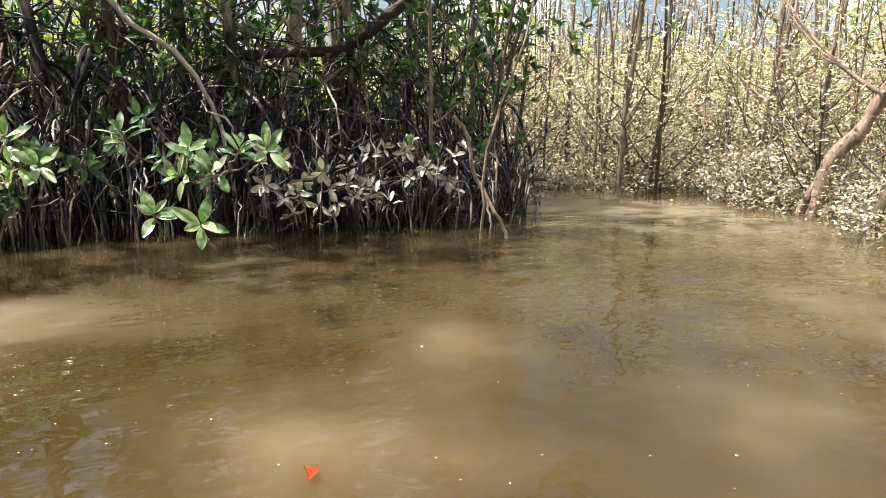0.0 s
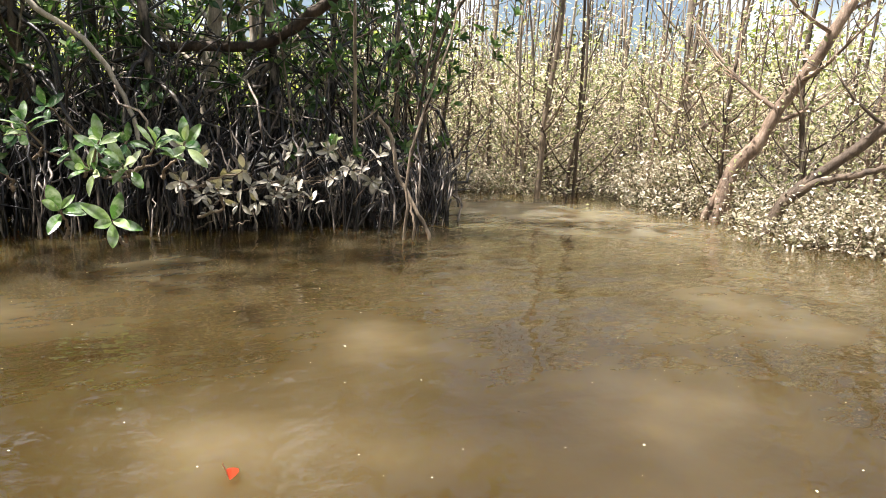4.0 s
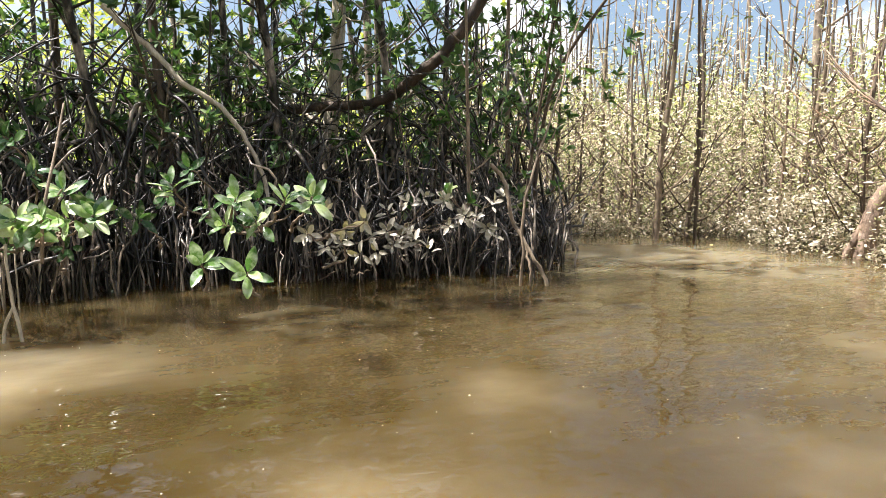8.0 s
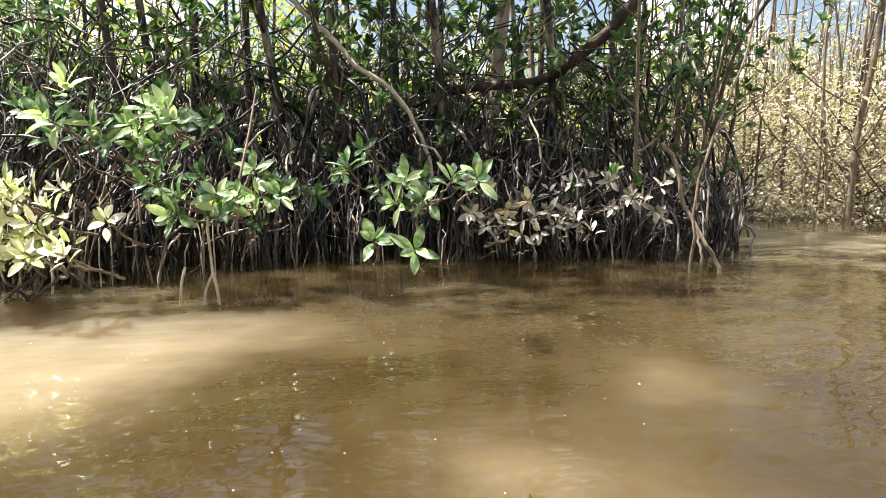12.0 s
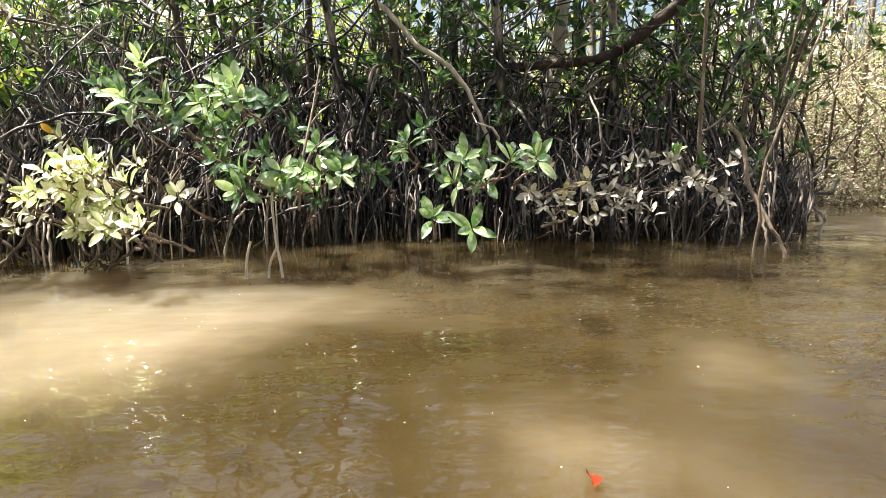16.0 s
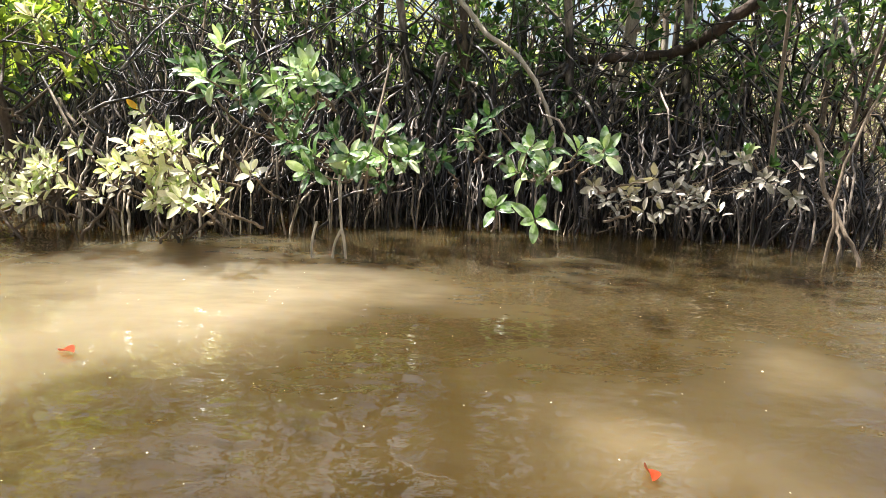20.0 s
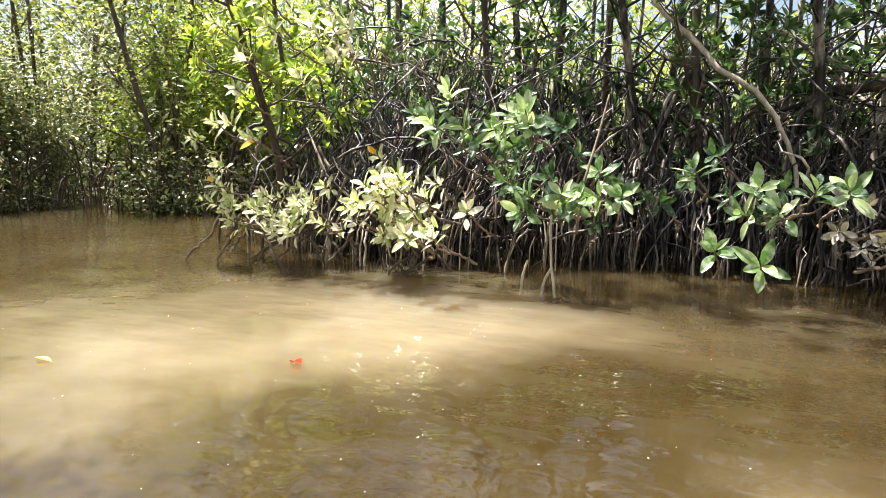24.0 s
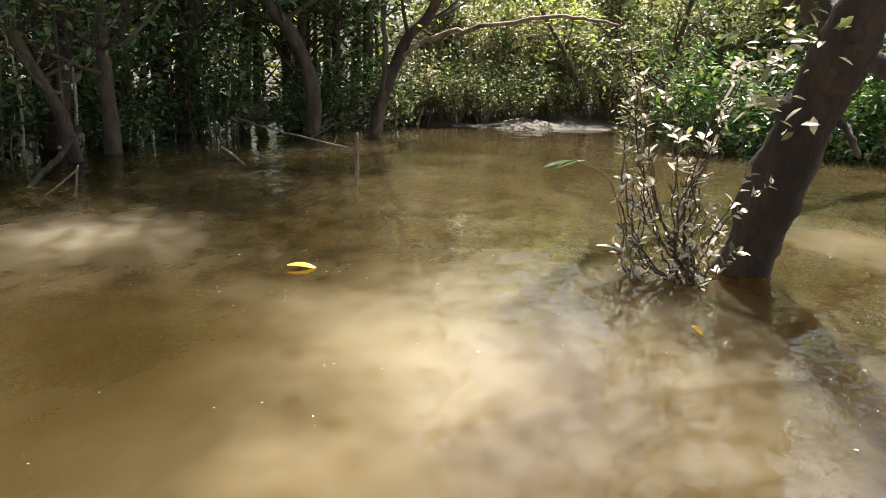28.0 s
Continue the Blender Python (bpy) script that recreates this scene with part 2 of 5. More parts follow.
LEAF_GREEN = leaf_material("mangrove_leaf_green", [(0, (0.035, 0.10, 0.03)), (0.3, (0.11, 0.21, 0.06)), (0.65, (0.25, 0.37, 0.13)), (1, (0.50, 0.58, 0.32))], 0.30, 0.24, True, 0.38, (0.70, 0.72, 0.65), (1.2, 1.3, 0.75))
# sunny and dark sets of one leaf: sun and shade put into the colour
LEAF_SUN = leaf_material("mangrove_leaf_painted_sun", [(0, (0.20, 0.32, 0.05)), (0.3, (0.42, 0.50, 0.15)), (0.6, (0.63, 0.62, 0.43)), (1, (0.80, 0.74, 0.67))], 0.36, 0.28, True, 0.55, (0.84, 0.78, 0.72), (1.25, 1.28, 0.8))
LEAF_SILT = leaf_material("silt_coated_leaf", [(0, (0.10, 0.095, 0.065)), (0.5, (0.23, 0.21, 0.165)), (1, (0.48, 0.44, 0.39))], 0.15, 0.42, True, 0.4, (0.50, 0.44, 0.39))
LEAF_SHADE = leaf_material("mangrove_leaf_painted_shade", [(0, (0.025, 0.06, 0.025)), (0.5, (0.05, 0.11, 0.04)), (0.85, (0.11, 0.19, 0.07)), (1, (0.22, 0.30, 0.14))], 0.3, 0.24, True, 0.2, (0.5, 0.5, 0.42), (1.3, 1.35, 0.7))
LEAF_YELLOW = leaf_material("yellow_leaf", [(0, (0.62, 0.30, 0.03)), (1, (0.72, 0.46, 0.06))], 0.3, 0.4, True)
LEAF_RED = leaf_material("red_leaf", [(0, (0.26, 0.022, 0.010)), (1, (0.36, 0.04, 0.012))], 0.15, 0.3, True)
# dark green and bright crown leaves; shade and sun are put into both colours
CROWN_DARK = leaf_material("crown_leaf_dark_shade", [(0, (0.03, 0.068, 0.024)), (0.5, (0.065, 0.125, 0.042)), (0.8, (0.14, 0.21, 0.08)), (1, (0.34, 0.39, 0.23))], 0.36, 0.28, glow=(1.25, 1.35, 0.7))
CROWN_SUN = leaf_material("crown_leaf_bright_sun", [(0, (0.13, 0.21, 0.045)), (0.5, (0.26, 0.36, 0.09)), (0.9, (0.42, 0.48, 0.17)), (1, (0.50, 0.45, 0.20))], 0.5, 0.4)
CROWN_OLIVE = leaf_material("crown_leaf_olive", [(0, (0.10, 0.115, 0.045)), (0.34, (0.30, 0.33, 0.155)), (0.6, (0.52, 0.505, 0.33)), (0.8, (0.74, 0.64, 0.57)), (1, (0.88, 0.80, 0.76))], 0.50, 0.42, glow=(1.15, 1.1, 0.9))
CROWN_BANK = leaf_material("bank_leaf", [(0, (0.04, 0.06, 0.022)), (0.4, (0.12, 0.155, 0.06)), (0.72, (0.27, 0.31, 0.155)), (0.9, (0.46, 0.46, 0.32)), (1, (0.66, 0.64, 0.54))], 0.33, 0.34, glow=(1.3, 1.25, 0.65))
CROWN_GREY = leaf_material("shrub_leaf_grey", [(0, (0.08, 0.085, 0.04)), (0.3, (0.25, 0.225, 0.14)), (0.65, (0.47, 0.41, 0.33)), (1, (0.72, 0.64, 0.57))], 0.25, 0.36, glow=(1.15, 1.1, 0.95))
CROWN_FAR = leaf_material("far_leaf", [(0, (0.12, 0.17, 0.05)), (0.5, (0.26, 0.31, 0.10)), (1, (0.46, 0.47, 0.22))], 0.45, 0.6)
# pale tones put sun and sheen on the shoot leaves into the colour
CROWN_PINK = leaf_material("shoot_leaf_painted_sheen", [(0, (0.10, 0.10, 0.05)), (0.3, (0.26, 0.24, 0.16)), (0.55, (0.62, 0.56, 0.48)), (1, (0.84, 0.77, 0.72))], 0.2, 0.32, glow=(1.2, 1.1, 0.9))
SPECK = leaf_material("pale_speck", [(0, (0.55, 0.48, 0.32)), (1, (0.75, 0.7, 0.58))], 0.1, 0.6)


# ---- mesh helpers ----
def mesh_of(name, verts, faces, material, smooth=True):
    """A mesh from an array of vertices and an array of faces of one size."""
    verts, faces = np.asarray(verts, np.float32).reshape(-1, 3), np.asarray(faces, np.int32)
    me = bpy.data.meshes.new(name)
    me.vertices.add(len(verts))
    me.vertices.foreach_set("co", verts.ravel())
    k = faces.shape[1]
    me.loops.add(faces.size)
    me.loops.foreach_set("vertex_index", faces.ravel())
    me.polygons.add(len(faces))
    me.polygons.foreach_set("loop_start", np.arange(0, faces.size, k, dtype=np.int32))
    me.polygons.foreach_set("use_smooth", np.full(len(faces), smooth))
    me.update(calc_edges=True)
    me.materials.append(material)
    return me


class Tubes:
    """Collects tapered round rods along lines of points."""

    def __init__(self):
        self.v, self.f, self.n = [], [], 0

    def add(self, pts, r0, r1, sides=6, knobs=0.0, power=1.0):
        pts = np.asarray(pts, float)
        k = len(pts)
        d = np.gradient(pts, axis=0)
        d /= np.linalg.norm(d, axis=1, keepdims=True) + 1e-9
        ref = np.where(np.abs(d[:, 2:3]) > 0.9, [[1.0, 0, 0]], [[0, 0, 1.0]])
        a = np.cross(d, ref)
        for i in range(1, k):
            w = a[i - 1] - d[i] * (a[i - 1] @ d[i])
            if np.linalg.norm(w) > 1e-6:
                a[i] = w
        a /= np.linalg.norm(a, axis=1, keepdims=True) + 1e-9
        b = np.cross(d, a)
        r = r0 + (r1 - r0) * np.linspace(0, 1, k) ** power
        if knobs:
            w = np.convolve(RNG.uniform(-1, 1, k + 6), np.ones(7) / 3.5, "valid")
            r = r * (1 + knobs * w)
        ang = np.arange(sides) * 2 * np.pi / sides
        rr = r[:, None, None] * np.ones((k, sides, 1))
        if knobs:
            lump = RNG.uniform(-1, 1, (k, sides, 1))
            lump = (lump + np.roll(lump, 1, 0) + np.roll(lump, 1, 1) + np.roll(lump, -1, 1)) / 3
            rr = rr * (1 + 0.6 * knobs * lump)
        ring = pts[:, None] + rr * (np.cos(ang)[None, :, None] * a[:, None] + np.sin(ang)[None, :, None] * b[:, None])
        self.v.append(np.concatenate([ring.reshape(-1, 3), pts[-1:] + d[-1:] * r[-1]]))
        i, j = np.meshgrid(np.arange(k - 1), np.arange(sides), indexing="ij")
        j2 = (j + 1) % sides
        q = np.stack([i * sides + j, i * sides + j2, (i + 1) * sides + j2, (i + 1) * sides + j], -1).reshape(-1, 4)
        tip = k * sides
        e = (k - 1) * sides + np.arange(sides)
        cap = np.stack([e, (k - 1) * sides + (np.arange(sides) + 1) % sides, np.full(sides, tip), np.full(sides, tip)], -1)
        q = np.concatenate([q, cap]) + self.n
        self.f.append(q)
        self.n += tip + 1
        return self

    def mesh(self, name, material):
        v, f = np.concatenate(self.v), np.concatenate(self.f)
        me = bpy.data.meshes.new(name)
        tri = f[:, 2] == f[:, 3]
        sizes = np.where(tri, 3, 4).astype(np.int32)
        keep = np.ones(f.shape, bool)
        keep[tri, 3] = False
        loops = f[keep].astype(np.int32)
        me.vertices.add(len(v))
        me.vertices.foreach_set("co", v.astype(np.float32).ravel())
        me.loops.add(len(loops))
        me.loops.foreach_set("vertex_index", loops)
        me.polygons.add(len(f))
        me.polygons.foreach_set("loop_start", np.concatenate([[0], np.cumsum(sizes)[:-1]]).astype(np.int32))
        me.polygons.foreach_set("use_smooth", np.ones(len(f), bool))
        me.update(calc_edges=True)
        me.materials.append(material)
        return me


def curve(points, steps=8, wobble=0.0):
    """A smooth line (Catmull-Rom) through points, a little crooked."""
    p = np.asarray(points, float)
    p = np.concatenate([2 * p[:1] - p[1:2], p, 2 * p[-1:] - p[-2:-1]])
    out = []
    for i in range(1, len(p) - 2):
        t = np.linspace(0, 1, steps, endpoint=False)[:, None]
        a, b, c, d = p[i - 1], p[i], p[i + 1], p[i + 2]
        out.append(0.5 * (2 * b + (c - a) * t + (2 * a - 5 * b + 4 * c - d) * t**2 + (3 * b - a - 3 * c + d) * t**3))
    out = np.concatenate(out + [p[-2:-1]])
    if wobble:
        out[1:-1] += RNG.normal(0, wobble, (len(out) - 2, 3))
    return out


def frames_of(axes):
    """For unit axes (N, 3): two unit vectors across each."""
    ref = np.where(np.abs(axes[:, 2:3]) > 0.9, [[1.0, 0, 0]], [[0, 0, 1.0]])
    s = np.cross(axes, ref)
    s /= np.linalg.norm(s, axis=1, keepdims=True) + 1e-9
    return s, np.cross(s, axes)


def leaf_arrays(base, way, up, length, width):
    """Folded oval leaves: base points, unit directions, rough up vectors, lengths, widths, all (N, ...)."""
    side = np.cross(way, up)
    side /= np.linalg.norm(side, axis=1, keepdims=True) + 1e-9
    nor = np.cross(side, way)
    L, W = length[:, None], width[:, None]
    droop = -0.12 * L * nor
    v = np.stack([base, base + way * L * 0.35 + side * W * 0.48 + nor * W * 0.14, base + way * L * 0.72 + side * W * 0.40 + nor * W * 0.12 + droop * 0.5,
                  base + way * L + droop, base + way * L * 0.72 - side * W * 0.40 + nor * W * 0.12 + droop * 0.5, base + way * L * 0.35 - side * W * 0.48 + nor * W * 0.14], 1)
    n = np.arange(len(base))[:, None] * 6
    f = np.concatenate([n + [[0, 3, 2, 1]], n + [[0, 5, 4, 3]]])
    return v.reshape(-1, 3), f


def tufts(tips, axes, count, length, width, splay=(0.5, 1.25), back=0.05):
    """Whorls of leaves round twig tips."""
    n = len(tips)
    t, a = np.repeat(tips, count, 0), np.repeat(axes, count, 0)
    s, u = frames_of(a)
    turn = (np.tile(np.arange(count), n) * 2.4 + np.repeat(RNG.uniform(0, 6.28, n), count) + RNG.normal(0, 0.25, n * count))[:, None]
    tilt = RNG.uniform(*splay, n * count)[:, None]
    out = np.cos(turn) * s + np.sin(turn) * u
    way = np.cos(tilt) * a + np.sin(tilt) * out
    L = length * RNG.uniform(0.65, 1.15, n * count)
    base = t - a * RNG.uniform(0, back, n * count)[:, None]
    return leaf_arrays(base, way, a + 0.01, L, width / length * L * RNG.uniform(0.85, 1.15, n * count))


def sprays(tips, count, spread, length, width):
    """Loose leaves scattered round points, lying roughly flat to the sky."""
    n = len(tips) * count
    c = np.repeat(tips, count, 0) + RNG.normal(0, spread, (n, 3))
    way = RNG.normal(0, 1, (n, 3)) * [1, 1, 0.55]
    way /= np.linalg.norm(way, axis=1, keepdims=True)
    up = RNG.normal(0, 0.55, (n, 3)) + [0, 0, 1]
    L = length * RNG.uniform(0.6, 1.25, n)
    return leaf_arrays(c, way, up, L, width / length * L)


def link(name, me, parent=None, label="", at=None):
    ob = new(name, me)
    ob.parent = parent
    if at is not None:
        ob.matrix_basis = at
    if label:
        tagged(ob, label)
    return ob


def thing(name, place, label, category, group="", kind=""):
    e = new(name)
    e.empty_display_size = 0.1
    e.matrix_basis = Matrix.Translation(place)
    return tagged(e, label, category, group, kind)


# ---- ground and water ----
def ground_height(x, y):
    """Mud: deep under the channel, shallow under the thickets, a low bank to the west and north-west."""
    z = -0.55 + 0 * x
    west = np.clip((-9.3 - x - 0.18 * (y + 4)) / 2.2, 0, 1) * np.clip((6.5 - y) / 2, 0, 1)
    south = np.clip((-5.3 - y + 0.22 * (x + 5)) / 1.6, 0, 1)
    north = np.clip((y - 7.6 - 0.25 * np.abs(x + 1.5)) / 3.0, 0, 1)
    nw = np.clip((y - 6.2 + 0.12 * x) / 1.5, 0, 1) * np.clip((-6.0 - x) / 1.2, 0, 1) * (1 - np.clip((-10.3 - x) / 0.8, 0, 1) * np.clip((-x - 9.0) / 1.0, 0, 1) * np.clip(1.2 - np.abs(y - 7.6), 0, 1))
    far = np.clip((np.hypot(x, y) - 15) / 8, 0, 1)
    rise = np.maximum.reduce([west, south, north * 0.85, nw, far])
    bump = 0.05 * np.sin(1.7 * x + 0.9 * y) * np.sin(1.3 * y - 0.6 * x) + 0.03 * np.sin(4.1 * x) * np.sin(3.7 * y + 1)
    return z + rise * (0.64 + bump * 1.2) + bump * 0.6


def ground_sheet():
    axis = np.concatenate([[-2500, -600, -200, -90, -50], np.arange(-34, 34.01, 0.4), [50, 90, 200, 600, 2500]])
    gx, gy = np.meshgrid(axis, axis, indexing="ij")
    v = np.stack([gx, gy, ground_height(gx, gy)], -1).reshape(-1, 3)
    k = len(axis)
    i, j = np.meshgrid(np.arange(k - 1), np.arange(k - 1), indexing="ij")
    f = np.stack([i * k + j, (i + 1) * k + j, (i + 1) * k + j + 1, i * k + j + 1], -1).reshape(-1, 4)
    return tagged(new("ground", mesh_of("ground", v, f, MUD)), "dark grey-brown tidal mud under the mangroves", "ground", kind="structure")


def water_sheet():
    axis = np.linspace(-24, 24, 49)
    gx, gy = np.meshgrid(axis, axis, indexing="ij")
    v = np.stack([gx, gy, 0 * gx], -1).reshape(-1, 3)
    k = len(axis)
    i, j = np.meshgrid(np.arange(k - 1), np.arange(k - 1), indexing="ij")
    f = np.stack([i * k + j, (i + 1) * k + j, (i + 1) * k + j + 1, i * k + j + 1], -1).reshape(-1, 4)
    return tagged(new("water", mesh_of("water", v, f, WATER)), "murky tan silty creek water with fine ripples and painted sun patches", "water", kind="structure")


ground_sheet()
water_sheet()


# ---- trees ----
def branch_line(start, way, length, rise, steps=6, crook=0.06):
    way = np.asarray(way, float)
    way = way / np.linalg.norm(way)
    t = np.linspace(0, 1, steps)[:, None]
    p = np.asarray(start) + way * length * t + np.array([0, 0, 1.0]) * rise * length * t**2
    p[1:] += RNG.normal(0, crook * length / steps, (steps - 1, 3)).cumsum(0)
    return p


def tree(name, place, line, r0, r1, bark, leaf, label, limbs=9, limb_from=0.35, limb_len=(0.8, 1.8), tips_per=7, style="tuft", leaves=8,
         size=(0.12, 0.05), category="tree", group="", roots=0, root_z=(0.5, 1.4), spread=0.35, sides=9, low=0, rise=0.35, knobs=0.06, limb_r=0.45, joined=False, limb_to=1.0):
    """A tree as one thing: trunk, limbs, prop roots and a crown of leaves, in its own space."""
    top = thing(name, place, label, category, group)
    pts = curve(line, 7, r0 * 0.03)
    link("trunk", Tubes().add(pts, r0, r1, sides, knobs).mesh("trunk", bark), top)
    tips, axes, twigs, branches = [], [], Tubes(), Tubes()
    for k in range(limbs):
        u = limb_from + (limb_to - limb_from) * (k + RNG.uniform(0, 0.9)) / limbs
        i = min(int(u * (len(pts) - 1)), len(pts) - 2)
        a = k * 2.4 + RNG.uniform(-0.5, 0.5)
        ln = RNG.uniform(*limb_len) * (1.15 - 0.5 * u)
        way = np.array([math.cos(a), math.sin(a), RNG.uniform(0.1, 0.7)])
        lp = branch_line(pts[i], way, ln, rise)
        r = (r0 + (r1 - r0) * u) * limb_r
        tb = branches if joined else Tubes()
        tb.add(lp, r, 0.005, 6, knobs)
        for q in range(tips_per):
            s = lp[RNG.integers(2, len(lp))]
            w = way + RNG.normal(0, 0.7, 3) + [0, 0, 0.25]
            tp = branch_line(s, w, ln * RNG.uniform(0.2, 0.5), 0.3, 4)
            twigs.add(tp, max(r * 0.3, 0.004), 0.0025, 4)
            tips.append(tp[-1])
            axes.append(tp[-1] - tp[-2])
        if not joined:
            link("limb", tb.mesh("limb", bark), top)
    if joined and branches.n:
        tagged(link("branchwork", branches.mesh("branchwork", bark), top), kind="stuff")
    if twigs.n:
        tagged(link("twigwork", twigs.mesh("twigwork", bark), top), kind="stuff")
    for k in range(low):
        u = RNG.uniform(0.02, limb_from)
        c = pts[int(u * (len(pts) - 1))]
        tips.append(c + RNG.normal(0, 0.22, 3) * [1, 1, 0.5])
        axes.append(RNG.normal(0, 1, 3) + [0, 0, 0.8])
    for k in range(roots):
        a = k * 2.4 + RNG.uniform(-0.6, 0.6)
        z = RNG.uniform(*root_z)
        i = int(np.argmin(np.abs(pts[:, 2] - z)))
        d = RNG.uniform(0.35, 0.95)
        foot = pts[0] + np.array([math.cos(a) * d, math.sin(a) * d, -0.25 - pts[0][2]])
        mid = pts[i] * 0.35 + foot * 0.65
        mid[2] = z * 0.72
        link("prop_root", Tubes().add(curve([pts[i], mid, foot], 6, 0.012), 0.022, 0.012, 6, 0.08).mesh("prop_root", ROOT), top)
    if tips:
        tips, axes = np.array(tips), np.array(axes)
        axes /= np.linalg.norm(axes, axis=1, keepdims=True) + 1e-9
        if style == "tuft":
            v, f = tufts(tips, axes, leaves, *size)
        else:
            v, f = sprays(tips, leaves, spread, *size)
        link("crown", mesh_of("crown", v, f, leaf), top)
    return top


def scatter(protos, spots, scale=(0.85, 1.2)):
    """Copies of prototype things on spots, turned at random; the prototypes take the first spots."""
    for k, (x, y) in enumerate(spots):
        z = min(float(ground_height(np.array(x), np.array(y))), 0.15)
        s = RNG.uniform(*scale)
        m = Matrix.Translation((x, y, max(z, -0.35))) @ Matrix.Rotation(RNG.uniform(0, 6.28), 4, "Z")
        if k < len(protos):
            protos[k].matrix_basis = m
        else:
            ob = copy_thing(protos[k % len(protos)], m)
            ob.scale = (s, s, s)


def spots_in(n, inside, box, gap):
    got = []
    for _ in range(60000):
        if len(got) >= n:
            break
        p = RNG.uniform([box[0], box[1]], [box[2], box[3]])
        if inside(*p) and all((p[0] - q[0]) ** 2 + (p[1] - q[1]) ** 2 > gap * gap for q in got):
            got.append((float(p[0]), float(p[1])))
    return got


# front edge of the prop-root thicket, as y over x
FRONT_X = [-6.6, -5.4, -4.4, -3.5, -2.4, -1.5, -0.6, 0.4, 1.4, 2.4, 3.0, 3.5, 4.2]
FRONT_Y = [8.4, 7.0, 5.7, 5.0, 4.8, 5.2, 5.7, 5.4, 5.4, 5.1, 5.5, 6.6, 8.0]


def thicket_front(x):
    return float(np.interp(x, FRONT_X, FRONT_Y))


# -- slender trees of the bright stand --
def slender_tree(h, bark, leafy):
    lean = RNG.normal(0, 0.035, 2) * h
    mid = RNG.normal(0, 0.12, 2)
    line = [(0, 0, -0.3), (mid[0] * 0.4, mid[1] * 0.4, h * 0.2), (lean[0] * 0.5 + mid[0], lean[1] * 0.5 + mid[1], h * 0.55), (lean[0], lean[1], h)]
    return tree("slender_mangrove", (0, 0, 0), line, RNG.uniform(0.024, 0.052), 0.012, bark, CROWN_OLIVE, "slender pale-barked mangrove with sparse olive leaves in the water",
                limbs=13, limb_from=0.17, limb_len=(0.35, 0.9), tips_per=5, style="spray", leaves=leafy + 4, size=(0.054, 0.025), spread=0.17, joined=True, group="slender mangroves", sides=6, rise=0.5, limb_to=0.64)


def in_stand(x, y):
    front = np.interp(y, [-2, 2, 3, 4, 5, 6, 6.8, 8, 12, 20], [8.5, 7.6, 6.6, 6.1, 6.2, 6.3, 4.4, 3.9, 4.2, 6.0])
    return x > front + 0.15 and not (y > 6.2 and x < 3.7)


protos = [slender_tree(h, b, lf) for h, b, lf in ((3.6, BARK_TAN, 8), (4.2, TWIG, 7), (3.0, BARK_PALE, 9), (4.5, BARK_PALE, 6), (3.3, BARK_BROWN, 9))]
scatter(protos, spots_in(205, in_stand, (3.6, -1, 16, 16), 0.36))


def pole_tree(h, r, bark, label="bare upright young mangrove stem in the bright stand"):
    """A bare young stem with a small tuft of leaves high up."""
    lean, mid = RNG.normal(0, 0.03, 2) * h, RNG.normal(0, 0.06, 2)
    return tree("young_mangrove", (0, 0, 0), [(0, 0, -0.3), (mid[0], mid[1], h * 0.35), (lean[0] * 0.6, lean[1] * 0.6, h * 0.7), (lean[0], lean[1], h)], r, r * 0.5, bark, CROWN_OLIVE, label,
                limbs=5, limb_from=0.3, limb_len=(0.2, 0.5), tips_per=3, style="spray", leaves=4, size=(0.055, 0.024), spread=0.12, joined=True, group="young stems", sides=5, rise=0.9)


scatter([pole_tree(h, r, b) for h, r, b in ((3.2, 0.014, BARK_PALE), (2.7, 0.018, BARK_TAN), (3.7, 0.022, BARK_BROWN), (3.0, 0.012, TWIG))], spots_in(150, in_stand, (3.6, 1, 12, 14), 0.22))


def shrub(h, leaf, label, leaves, stems=14, size=(0.065, 0.03)):
    top = thing("mangrove_shrub", (0, 0, 0), label, "shrub", "low shrubs at the water's edge")
    tips = []
    tb = Tubes()
    for k in range(stems):
        a, d = k * 2.4, RNG.uniform(0.1, 0.62)
        tp = np.array([math.cos(a) * d, math.sin(a) * d, h * RNG.uniform(0.45, 1.0)])
        ln = curve([(math.cos(a) * 0.12 * d, math.sin(a) * 0.12 * d, -0.3), tp * [0.6, 0.6, 0.45], tp], 4, 0.015)
        tb.add(ln, 0.011, 0.004, 5)
        tips += [tp, ln[-3], ln[-2] + RNG.normal(0, 0.08, 3), ln[-4] + RNG.normal(0, 0.1, 3)]
    tagged(link("branchwork", tb.mesh("branchwork", TWIG), top), kind="stuff")
    v, f = sprays(np.array(tips), leaves, 0.085, *size)
    link("foliage", mesh_of("foliage", v, f, leaf), top)
    return top


protos = [shrub(h, CROWN_GREY, "low mangrove shrub with dusty grey-green leaves", n, 18, (0.046, 0.023)) for h, n in ((0.62, 22), (0.82, 24), (0.48, 20))]
